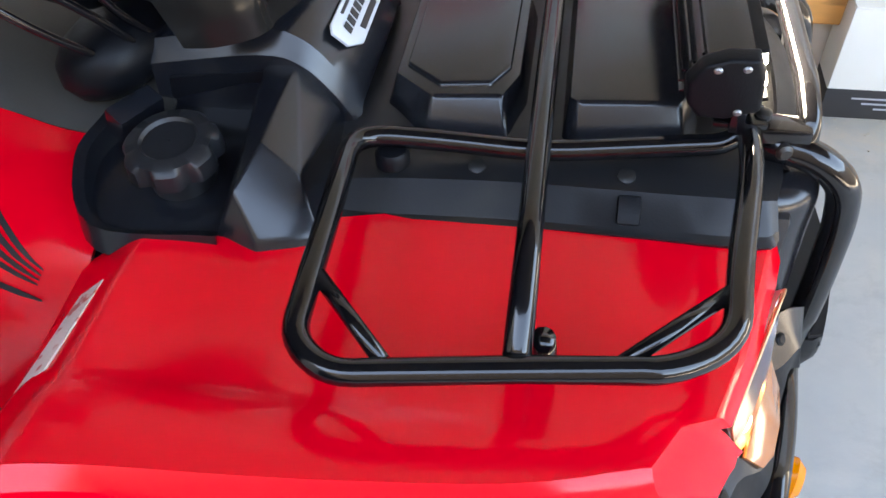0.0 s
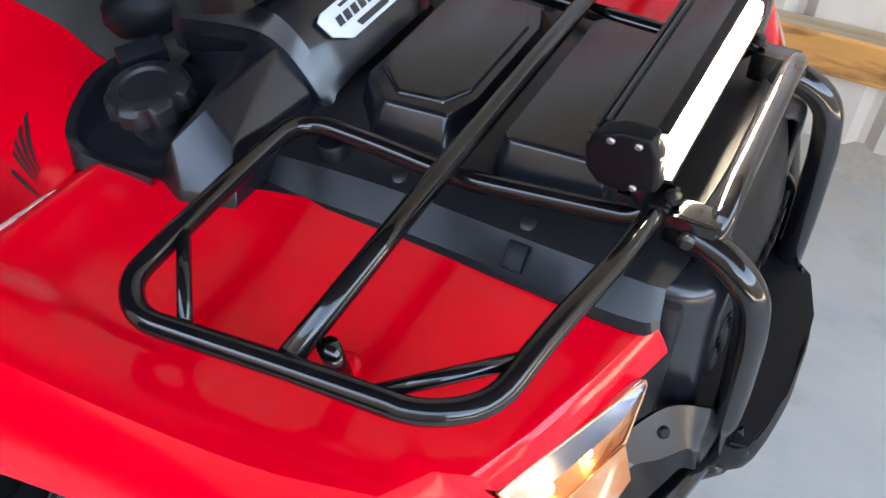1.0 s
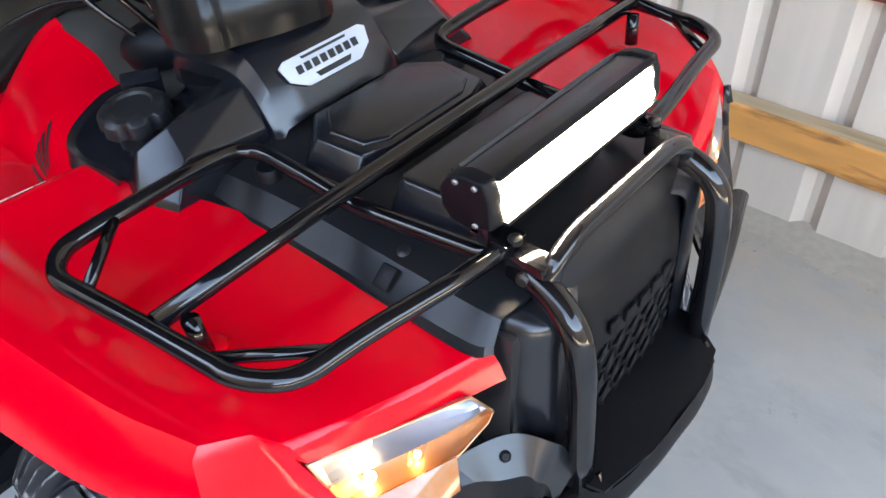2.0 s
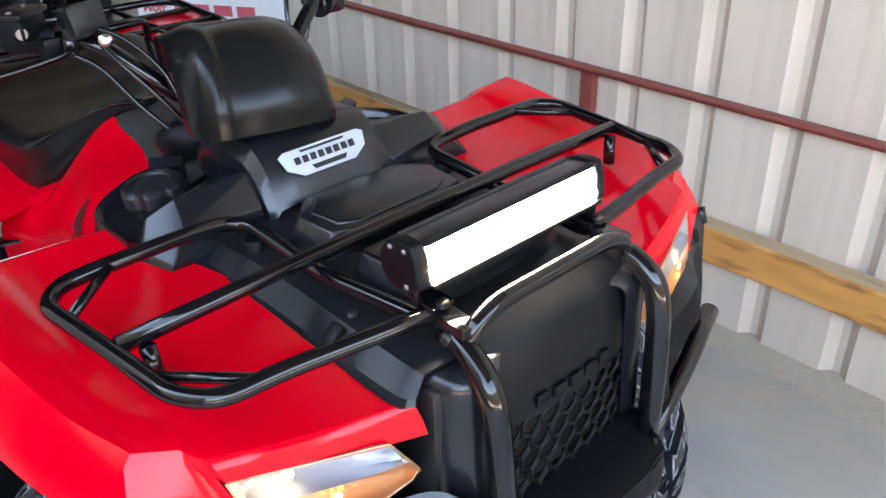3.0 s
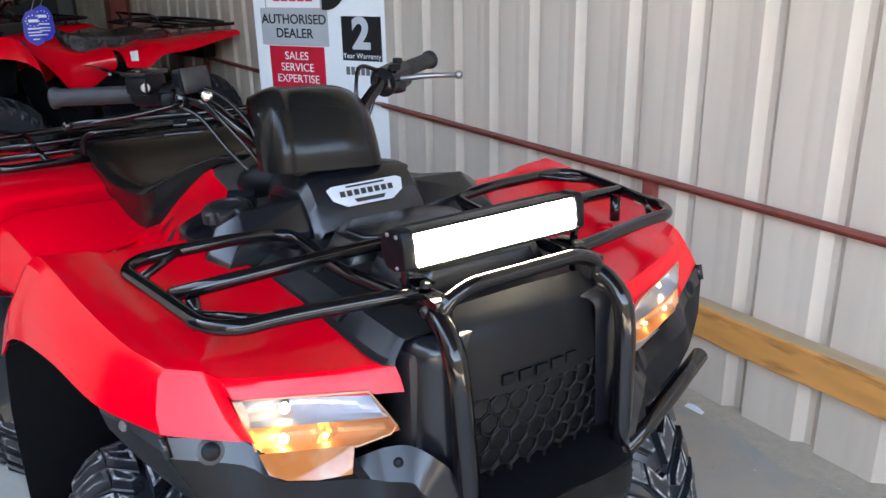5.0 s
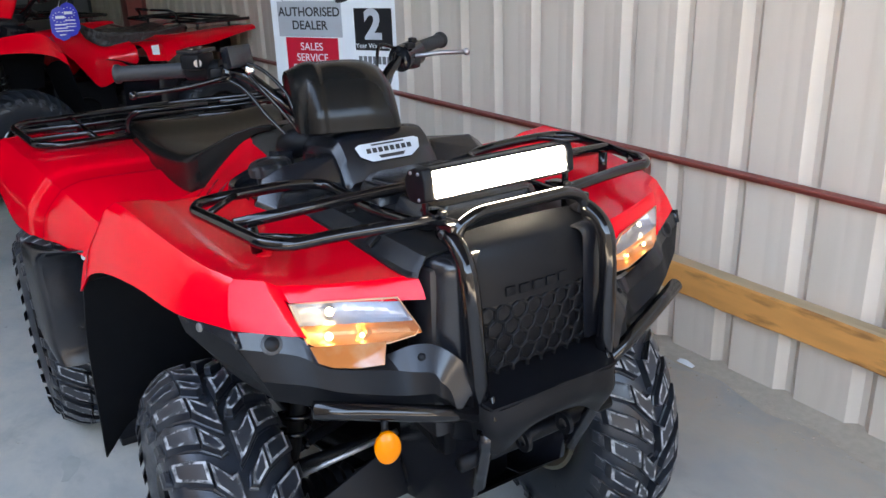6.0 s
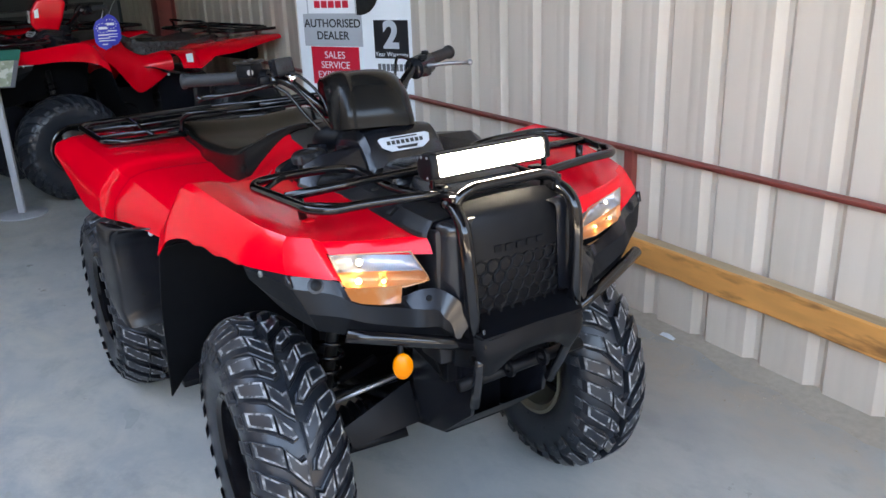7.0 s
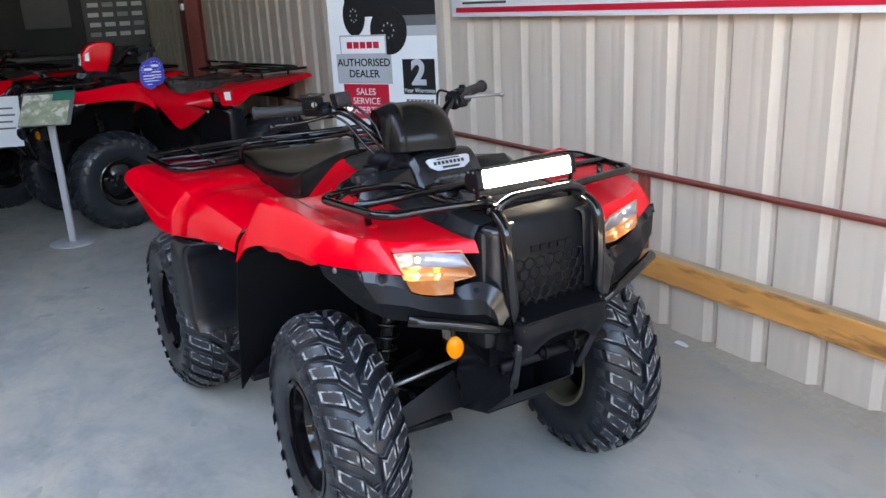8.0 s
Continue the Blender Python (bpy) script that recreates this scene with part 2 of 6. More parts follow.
def surf(grid, nu=4, nv=4, flip=1, toward=(0, 0, 1), thick=0.004):
    """A smooth sheet of some thickness through a grid of points; flip=-1 mirrors it to the other side."""
    rows = [spline([(x, y * flip, z) for x, y, z in row], nv) for row in grid]
    cols = [spline(col, nu) for col in zip(*rows)]
    nx, ny = len(cols), len(cols[0])
    bm = bmesh.new()
    vs = [[bm.verts.new(c) for c in col] for col in cols]
    fs = [bm.faces.new((vs[i][j], vs[i + 1][j], vs[i + 1][j + 1], vs[i][j + 1])) for i in range(nx - 1) for j in range(ny - 1)]
    bm.normal_update()
    if sum((f.normal * f.calc_area()).dot(Vector(toward)) for f in fs) < 0:
        bmesh.ops.reverse_faces(bm, faces=fs)
        bm.normal_update()
    if thick:
        low = [[bm.verts.new(v.co - v.normal * thick) for v in col] for col in vs]
        idx = {v: low[i][j] for i, col in enumerate(vs) for j, v in enumerate(col)}
        for f in fs:
            bm.faces.new([idx[v] for v in reversed(f.verts)])
        for e in [e for e in bm.edges if len(e.link_faces) == 1 and e.verts[0] in idx and e.verts[1] in idx]:
            l = e.link_loops[0]
            a, b = l.vert, l.link_loop_next.vert
            bm.faces.new((b, a, idx[a], idx[b]))
    return bm


def rounded(pts, r=0.03, n=5):
    """A polyline with its corners rounded to the radius r."""
    p = [Vector(q) for q in pts]
    out = [p[0]]
    for a, b, c in zip(p, p[1:], p[2:]):
        u, v = a - b, c - b
        k = min(r, u.length * 0.48, v.length * 0.48)
        s, e = b + u.normalized() * k, b + v.normalized() * k
        out += [(1 - t) ** 2 * s + 2 * t * (1 - t) * b + t * t * e for t in [i / n for i in range(n + 1)]]
    return out + [p[-1]]


def tube(bm, pts, r, n=12, closed=False, taper=None, ring=None):
    """A round tube along points, with closed ends."""
    p = [Vector(q) for q in pts]
    m = len(p)
    tan = [((p[(i + 1) % m] if closed or i < m - 1 else p[i]) - (p[i - 1] if closed or i else p[i])).normalized() for i in range(m)]
    up = tan[0].orthogonal().normalized()
    rings = []
    for i in range(m):
        up = (up - tan[i] * up.dot(tan[i])).normalized()
        side = tan[i].cross(up)
        rr = r * (taper(i / max(1, m - 1)) if taper else 1)
        rings.append([bm.verts.new(p[i] + rr * (math.cos(a) * up + math.sin(a) * side)) for a in [2 * math.pi * k / n for k in range(n)]])
    for i in range(m if closed else m - 1):
        a, b = rings[i], rings[(i + 1) % m]
        for k in range(n):
            bm.faces.new((a[k], a[(k + 1) % n], b[(k + 1) % n], b[k]))
    if not closed:
        bm.faces.new(rings[0][::-1])
        bm.faces.new(rings[-1])
    return bm


def tubed(pts, r, n=12, bend=0.03, closed=False):
    return tube(bmesh.new(), rounded(pts, bend) if bend else pts, r, n, closed)


def solid(bm, pts, faces):
    """A closed solid from corner points and index faces."""
    vs = [bm.verts.new(p) for p in pts]
    fs = [bm.faces.new([vs[i] for i in f]) for f in faces]
    bmesh.ops.recalc_face_normals(bm, faces=fs)
    return vs


def soften(bm, w=0.004, n=2, angle=25):
    es = [e for e in bm.edges if len(e.link_faces) == 2 and e.calc_face_angle(0) > radians(angle)]
    if es:
        bmesh.ops.bevel(bm, geom=es, offset=w, segments=n, profile=0.6, affect="EDGES", clamp_overlap=True)
    return bm


def prism(bm, outline, a, b, w=0.0, n=2):
    """Two outlines of equal length (a near, b far side), joined to a solid. outline is the list of a's points and b the matching list."""
    k = len(outline)
    vs = [bm.verts.new(p) for p in outline] + [bm.verts.new(p) for p in b]
    fs = [bm.faces.new(vs[:k]), bm.faces.new(vs[k:][::-1])]
    fs += [bm.faces.new((vs[i], vs[k + i], vs[k + (i + 1) % k], vs[(i + 1) % k])) for i in range(k)]
    bmesh.ops.recalc_face_normals(bm, faces=fs)
    if w:
        soften(bm, w, n)
    return bm


def plate(outline, depth, w=0.002, n=2):
    """A solid from an outline of 3D points, pushed along a depth vector."""
    d = Vector(depth)
    return prism(bmesh.new(), [Vector(p) for p in outline], None, [Vector(p) + d for p in outline], w, n)


def block(size, place=(0, 0, 0), w=0.003, n=2, turn=None):
    bm = bmesh.new()
    bmesh.ops.create_cube(bm, size=1, matrix=Matrix.Diagonal((*size, 1)))
    if w:
        soften(bm, min(w, min(size) * 0.45), n)
    bm.transform(Matrix.Translation(place) @ (turn or Matrix()))
    return bm


def lathe(profile, n=40, axis="y", place=(0, 0, 0), closed=True):
    """Turns a profile of (radius, along) about an axis."""
    bm = bmesh.new()
    rings = []
    for r, a in profile:
        ring = []
        for k in range(n):
            c, s = math.cos(2 * math.pi * k / n), math.sin(2 * math.pi * k / n)
            q = {"x": (a, r * c, r * s), "y": (r * s, a, r * c), "z": (r * c, r * s, a)}[axis]
            ring.append(bm.verts.new(q))
        rings.append(ring)
    pairs = list(zip(rings, rings[1:])) + ([(rings[-1], rings[0])] if closed else [])
    for a, b in pairs:
        for k in range(n):
            bm.faces.new((a[k], a[(k + 1) % n], b[(k + 1) % n], b[k]))
    if not closed:
        if profile[0][0] > 1e-4:
            bm.faces.new(rings[0][::-1])
        if profile[-1][0] > 1e-4:
            bm.faces.new(rings[-1])
    bmesh.ops.recalc_face_normals(bm, faces=bm.faces)
    bm.transform(Matrix.Translation(place))
    return bm


def bolt(place, axis, r=0.008, h=0.004):
    bm = lathe([(0.0005, h), (r * 0.6, h), (r, h * 0.5), (r, -h), (0.0005, -h)], 12, "z", closed=False)
    q = Vector(axis).to_track_quat("Z", "Y").to_matrix().to_4x4()
    bm.transform(Matrix.Translation(place) @ q)
    return bm


def joined(*bms):
    out = bmesh.new()
    for b in bms:
        me = bpy.data.meshes.new("tmp")
        b.to_mesh(me)
        b.free()
        out.from_mesh(me)
        bpy.data.meshes.remove(me)
    return out


def lettering(text, size, mat, parent, m, align="CENTER", name="lettering", spacing=1.0, bold=0.0):
    cu = bpy.data.curves.new("text", "FONT")
    cu.body, cu.size, cu.align_x, cu.align_y, cu.extrude, cu.space_line, cu.offset = text, size, align, "CENTER", 0.0006, spacing, bold
    tmp = new("text", cu)
    me = bpy.data.meshes.new_from_object(tmp.evaluated_get(bpy.context.evaluated_depsgraph_get()))
    bpy.data.objects.remove(tmp)
    me.name = name
    me.materials.clear()
    me.materials.append(mat)
    ob = new(name, me)
    ob.matrix_world = m
    ob.parent = parent
    return ob


# ---- quad bike ----
def wheel(parent, place, R, width, s, rim_mat, inner_mat, edge_mat):
    """A mud-tyred wheel with its axle along y; s is the side that faces outwards."""
    hub = thing("wheel", place, "", "")
    hub.parent = parent
    w = width / 2
    prof = [(0.158, w * 0.78), (0.175, w * 0.90), (0.215, w * 1.0), (R - 0.090, w * 1.02), (R - 0.066, w * 0.97), (R - 0.045, w * 0.85), (R - 0.029, w * 0.62), (R - 0.020, w * 0.35), (R - 0.018, 0)]
    prof = [(r, a) for r, a in prof] + [(r, -a) for r, a in prof[-2::-1]]
    part("tyre", lathe(prof + [(0.150, -w * 0.7), (0.150, w * 0.7)], 64), RUBBER, hub)
    # tread: long stepped bars with a hooked end by the centre line, and short shoulder bars between them
    bm = bmesh.new()

    def skin(u, y, h):
        k = min(1.12, abs(y) / w)
        fall = max(0.0, k - 0.28) / 0.72
        r = R - 0.018 - 0.052 * fall * fall + h
        th = u / R
        return (r * math.sin(th), y, r * math.cos(th))

    def inset(poly, d):
        """A convex or hooked outline moved inwards by d (outwards where d is negative)."""
        out = []
        n = len(poly)
        for i in range(n):
            p, q, r = Vector(poly[i - 1]), Vector(poly[i]), Vector(poly[(i + 1) % n])
            e1, e2 = (q - p).normalized(), (r - q).normalized()
            n1, n2 = Vector((-e1.y, e1.x)), Vector((-e2.y, e2.x))
            m = n1 + n2
            m = m / max(0.45, m.dot(n1))
            out.append(q + m * d)
        return out

    def lug(u0, side, poly, h, worn=True):
        if sum(p[0] * q[1] - q[0] * p[1] for p, q in zip(poly, poly[1:] + poly[:1])) < 0:
            poly = poly[::-1]
        rings = []
        for d, hh in ((-0.0045, -0.004), (-0.0035, 0.0045), (-0.0003, 0.0060), (0.0006, h - 0.0010), (0.0014, h), (0.0020, h), (0.0068, h - 0.0004)):
            rings.append([bm.verts.new(skin(u0 + p[0] - 0.034 * (p[1] / w - 0.4), side * max(0.004, p[1]), hh)) for p in inset(poly, d)])
        k = len(poly)
        for j, (p, q) in enumerate(zip(rings, rings[1:])):
            for i in range(k):
                f = bm.faces.new((p[i], p[(i + 1) % k], q[(i + 1) % k], q[i]))
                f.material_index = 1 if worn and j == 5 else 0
        bm.faces.new(rings[-1])

    n = 14
    step = 2 * math.pi * R / n
    for i in range(n):
        for side in (1, -1):
            u0 = i * step + (0.5 * step if side < 0 else 0.0) + 0.03
            lug(u0, side, [(-0.086, 0.95 * w), (-0.073, 0.66 * w), (-0.066, 0.45 * w), (-0.021, 0.45 * w), (-0.030, 0.68 * w), (-0.045, 0.95 * w)], 0.0215)
            lug(u0, side, [(-0.064, 0.43 * w), (-0.037, 0.16 * w), (-0.046, 0.04 * w), (0.017, 0.04 * w), (0.009, 0.17 * w), (-0.019, 0.43 * w)], 0.0215)
            v0 = u0 + 0.5 * step
            lug(v0, side, [(-0.084, 0.94 * w), (-0.071, 0.66 * w), (-0.064, 0.46 * w), (-0.023, 0.46 * w), (-0.031, 0.68 * w), (-0.043, 0.94 * w)], 0.0210)
            lug(v0, side, [(-0.062, 0.44 * w), (-0.032, 0.15 * w), (-0.014, 0.10 * w), (-0.006, 0.20 * w), (-0.021, 0.44 * w)], 0.0210)
            # blocks that run over the shoulder on to the side wall
            lug(u0, side, [(-0.090, 1.06 * w), (-0.084, 0.98 * w), (-0.052, 0.98 * w), (-0.062, 1.06 * w)], 0.012, False)
            lug(v0, side, [(-0.088, 1.04 * w), (-0.082, 0.97 * w), (-0.052, 0.97 * w), (-0.060, 1.04 * w)], 0.010, False)
    bmesh.ops.recalc_face_normals(bm, faces=bm.faces)
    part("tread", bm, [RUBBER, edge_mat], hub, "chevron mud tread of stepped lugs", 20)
    # rim: dished steel with a lip, holes hinted by a raised centre ring
    y = s * w
    part("rim", lathe([(0.158, y * 0.80), (0.166, y * 0.90), (0.158, y * 0.93), (0.146, y * 0.84), (0.145, y * 0.72), (0.139, y * 0.70), (0.138, y * 0.50), (0.130, y * 0.48), (0.120, y * 0.30), (0.112, y * 0.18), (0.070, y * 0.26), (0.060, y * 0.30), (0.035, y * 0.30), (0.034, y * 0.55), (0.001, y * 0.56), (0.001, y * 0.1), (0.13, y * 0.12)], 40), rim_mat, hub)
    part("rim_inside", lathe([(0.158, -y * 0.80), (0.166, -y * 0.90), (0.156, -y * 0.92), (0.142, -y * 0.80), (0.135, 0), (0.148, 0)], 40), inner_mat, hub, "worn inner rim of bare steel")
    for k in range(4):
        a = k * math.pi / 2 + 0.4
        part("wheel_nut", bolt((0.05 * math.sin(a), y * 0.32, 0.05 * math.cos(a)), (0, s, 0), 0.010, 0.010), DARK_BOLT, hub)
    return hub


def spring(a, b, r, turns, wire):
    a, b = Vector(a), Vector(b)
    ax = (b - a).normalized()
    u = ax.orthogonal().normalized()
    v = ax.cross(u)
    pts = [a + (b - a) * k / (turns * 10) + r * (math.cos(k * 0.6283) * u + math.sin(k * 0.6283) * v) for k in range(turns * 10 + 1)]
    return tube(bmesh.new(), pts, wire, 6)


def front_fender(q, s, skirt):
    # stations from the rear edge to the headlight: inner edge, dished top, raised shoulder, side wall, lower edge
    st = [
        ((-0.250, 0.275, 0.905), (-0.250, 0.35, 0.900), (-0.250, 0.42, 0.898), (-0.252, 0.447, 0.900), (-0.256, 0.512, 0.900), (-0.258, 0.530, 0.890), (-0.270, 0.568, 0.84), (-0.277, 0.582, 0.783)),
        ((-0.215, 0.276, 0.930), (-0.215, 0.35, 0.934), (-0.215, 0.418, 0.938), (-0.214, 0.445, 0.946), (-0.213, 0.511, 0.952), (-0.214, 0.527, 0.942), (-0.228, 0.562, 0.875), (-0.243, 0.575, 0.812)),
        ((-0.182, 0.276, 0.952), (-0.182, 0.35, 0.955), (-0.181, 0.418, 0.958), (-0.180, 0.445, 0.967), (-0.178, 0.510, 0.974), (-0.180, 0.526, 0.963), (-0.205, 0.560, 0.89), (-0.222, 0.572, 0.828)),
        ((-0.160, 0.274, 0.954), (-0.160, 0.35, 0.957), (-0.160, 0.416, 0.959), (-0.159, 0.443, 0.969), (-0.156, 0.506, 0.977), (-0.156, 0.521, 0.967), (-0.170, 0.553, 0.895), (-0.180, 0.564, 0.848)),
        ((-0.10, 0.262, 0.950), (-0.10, 0.34, 0.950), (-0.10, 0.412, 0.953), (-0.10, 0.440, 0.967), (-0.10, 0.500, 0.976), (-0.10, 0.513, 0.965), (-0.10, 0.542, 0.905), (-0.10, 0.552, 0.868)),
        ((0.02, 0.214, 0.938), (0.02, 0.31, 0.941), (0.02, 0.408, 0.947), (0.02, 0.436, 0.958), (0.02, 0.488, 0.966), (0.02, 0.500, 0.955), (0.02, 0.524, 0.905), (0.02, 0.532, 0.878)),
        ((0.16, 0.205, 0.936), (0.16, 0.30, 0.938), (0.16, 0.402, 0.942), (0.16, 0.428, 0.948), (0.16, 0.466, 0.952), (0.16, 0.477, 0.942), (0.16, 0.500, 0.897), (0.16, 0.508, 0.876)),
        ((0.25, 0.202, 0.932), (0.248, 0.28, 0.935), (0.246, 0.375, 0.939), (0.245, 0.404, 0.944), (0.244, 0.441, 0.946), (0.244, 0.452, 0.937), (0.262, 0.464, 0.903), (0.270, 0.468, 0.881)),
    ]
    # flat front facet beside the headlight, and the folded band over it
    nose = [
        ((0.256, 0.202, 0.932), (0.254, 0.28, 0.935), (0.252, 0.375, 0.939), (0.251, 0.404, 0.944), (0.251, 0.439, 0.945), (0.254, 0.449, 0.936), (0.2735, 0.461, 0.902), (0.287, 0.462, 0.882)),
        ((0.360, 0.192, 0.925), (0.341, 0.264, 0.928), (0.319, 0.334, 0.932), (0.297, 0.391, 0.9375), (0.273, 0.402, 0.9400), (0.280, 0.404, 0.929), (0.303, 0.400, 0.890), (0.321, 0.394, 0.866)),
        ((0.366, 0.190, 0.919), (0.347, 0.260, 0.923), (0.325, 0.330, 0.928), (0.303, 0.387, 0.9330), (0.281, 0.398, 0.9375), (0.287, 0.398, 0.927), (0.308, 0.392, 0.889), (0.326, 0.386, 0.865)),
        ((0.372, 0.187, 0.905), (0.353, 0.255, 0.911), (0.332, 0.325, 0.917), (0.309, 0.384, 0.9230), (0.292, 0.393, 0.9285), (0.298, 0.391, 0.918), (0.315, 0.384, 0.887), (0.329, 0.377, 0.864)),
        ((0.378, 0.186, 0.889), (0.362, 0.250, 0.898), (0.340, 0.319, 0.907), (0.314, 0.381, 0.9130), (0.305, 0.387, 0.9180), (0.311, 0.384, 0.908), (0.324, 0.376, 0.882), (0.335, 0.369, 0.860)),
    ]
    cols = [spline(col, 4) for col in zip(*st)]
    st = [tuple(tuple(p) for p in row) for row in zip(*cols)] + nose
    g = [[row[0], row[1], row[2]] + [tuple(0.5 * (a + b) for a, b in zip(row[2], row[3]))] + list(row[3:]) for row in st]
    f = part("front_fender", surf(g, 1, 1, s, (0, s * 0.6, 1)), RED, q, "glossy red plastic front fender", 24)
    # raised boss under the end of the rack's middle bar
    part("rack_boss", lathe([(0.001, 0.004), (0.009, 0.004), (0.013, 0.001), (0.015, -0.008), (0.001, -0.008)], 20, "z", (0.166, s * 0.358, 0.942), closed=False), RED, f)
    # recessed red skirt under the fender's lip, with a wavy lower edge
    if skirt:
        g = []
        for k in range(13):
            x = -0.235 + 0.026 * k
            y = 0.548 - 0.17 * (x + 0.235) - 0.02
            g.append([(x, y, 0.86 + 0.02 * min(1, (x + 0.235) * 6)), (x, y + 0.003, 0.850), (x, y + 0.004, 0.834 + 0.004 * math.sin(k * 1.6) + 0.12 * max(0, x))])
        part("inner_skirt", surf(g, 2, 2, s, (0, s, 0), 0.003), RED, f)
    # black inner arch behind and above the wheel
    g = [
        [(-0.270, 0.575, 0.80), (-0.285, 0.45, 0.80), (-0.295, 0.30, 0.78), (-0.295, 0.19, 0.74)],
        [(-0.300, 0.585, 0.66), (-0.310, 0.45, 0.66), (-0.320, 0.30, 0.64), (-0.325, 0.19, 0.60)],
        [(-0.340, 0.585, 0.50), (-0.350, 0.46, 0.52), (-0.360, 0.32, 0.52), (-0.365, 0.19, 0.48)],
        [(-0.373, 0.584, 0.345), (-0.385, 0.50, 0.42), (-0.392, 0.34, 0.43), (-0.395, 0.19, 0.40)],
    ]
    part("mud_flap", surf(g, 4, 4, s, (1, 0, 0), 0.005), FLAP, q, "black plastic mud flap behind the front wheel")
    g = [
        [(-0.268, 0.572, 0.80), (-0.275, 0.40, 0.84), (-0.28, 0.25, 0.82), (-0.28, 0.16, 0.62)],
        [(-0.16, 0.548, 0.872), (-0.16, 0.40, 0.90), (-0.16, 0.25, 0.88), (-0.16, 0.16, 0.62)],
        [(0.02, 0.524, 0.885), (0.02, 0.38, 0.905), (0.02, 0.23, 0.88), (0.02, 0.15, 0.62)],
        [(0.22, 0.466, 0.874), (0.22, 0.35, 0.88), (0.22, 0.22, 0.85), (0.22, 0.15, 0.60)],
        [(0.315, 0.395, 0.80), (0.32, 0.32, 0.80), (0.325, 0.22, 0.76), (0.33, 0.15, 0.58)],
    ]
    part("wheel_arch_liner", surf(g, 3, 4, s, (0, 0, -1), 0.004), FLAP, q)


def bumper_side(q, s):
    """Black plastic beside and under a headlight, with its bolts."""
    g = [
        [(0.160, 0.506, 0.878), (0.165, 0.505, 0.868), (0.172, 0.500, 0.846), (0.175, 0.490, 0.838)],
        [(0.225, 0.484, 0.880), (0.232, 0.484, 0.868), (0.244, 0.474, 0.822), (0.236, 0.456, 0.788)],
        [(0.287, 0.462, 0.881), (0.296, 0.460, 0.858), (0.314, 0.440, 0.806), (0.300, 0.420, 0.762)],
        [(0.293, 0.458, 0.880), (0.304, 0.455, 0.856), (0.324, 0.432, 0.804), (0.310, 0.412, 0.758)],
        [(0.317, 0.385, 0.864), (0.334, 0.384, 0.836), (0.358, 0.380, 0.795), (0.344, 0.366, 0.748)],
        [(0.341, 0.350, 0.840), (0.365, 0.350, 0.817), (0.380, 0.338, 0.780), (0.374, 0.320, 0.740)],
        [(0.3526, 0.2655, 0.8064), (0.3782, 0.2544, 0.7888), (0.400, 0.262, 0.758), (0.394, 0.250, 0.732)],
        [(0.3765, 0.2166, 0.8192), (0.4020, 0.2260, 0.7870), (0.412, 0.226, 0.752), (0.402, 0.214, 0.728)],
        [(0.3964, 0.1882, 0.8205), (0.4190, 0.2038, 0.7857), (0.420, 0.204, 0.750), (0.410, 0.190, 0.724)],
        [(0.4240, 0.1660, 0.8050), (0.4260, 0.1940, 0.7700), (0.432, 0.196, 0.745), (0.420, 0.175, 0.718)],
        [(0.4300, 0.1470, 0.7770), (0.4320, 0.1810, 0.7520), (0.430, 0.183, 0.735), (0.420, 0.160, 0.712)],
        [(0.4400, 0.1470, 0.7420), (0.4350, 0.1710, 0.7080), (0.428, 0.166, 0.702), (0.420, 0.150, 0.698)],
    ]
    b = part("front_bumper", surf([row[1:] for row in g], 4, 1, s, (1, s * 0.4, 0.2), 0.005), DULL, q, "matt black plastic front bumper", 16)
    part("bumper_shelf", surf([row[:2] for row in g], 4, 1, s, (1, s * 0.4, 0.6), 0.005), BLACK, b, "satin black upper facet of the bumper", 16)
    part("bolt_ring", bolt((0.3145, s * 0.415, 0.8570), (0.87, s * 0.19, 0.455), 0.0165, 0.003), INK, b)
    part("bolt", bolt((0.3155, s * 0.415, 0.8575), (0.87, s * 0.19, 0.455), 0.0115, 0.005), DULL, b)
    part("bolt", bolt((0.216, s * 0.489, 0.868), (0.25, s * 0.95, 0.1), 0.007, 0.004), ALLOY, b)
    part("bolt", bolt((0.3955, s * 0.209, 0.8045), (0.63, s * 0.47, 0.62), 0.0065, 0.004), DULL, b)
    # rounded black cheek between the headlight and the grille
    g = []
    for x, y in ((0.335, 0.176), (0.360, 0.174), (0.384, 0.167), (0.400, 0.154), (0.408, 0.136), (0.405, 0.110)):
        g.append([(x - 0.6 * d, y - 0.8 * d, z) for z, d in ((0.953, 0.042), (0.951, 0.022), (0.945, 0.008), (0.932, 0.001), (0.895, 0.0), (0.850, -0.002), (0.800, -0.004), (0.745, -0.006))])
    part("cowl_cheek", surf(g, 3, 3, s, (1, s * 0.6, 0.2), 0.004), BLACK, q, "rounded satin black cheek beside the grille", 40)


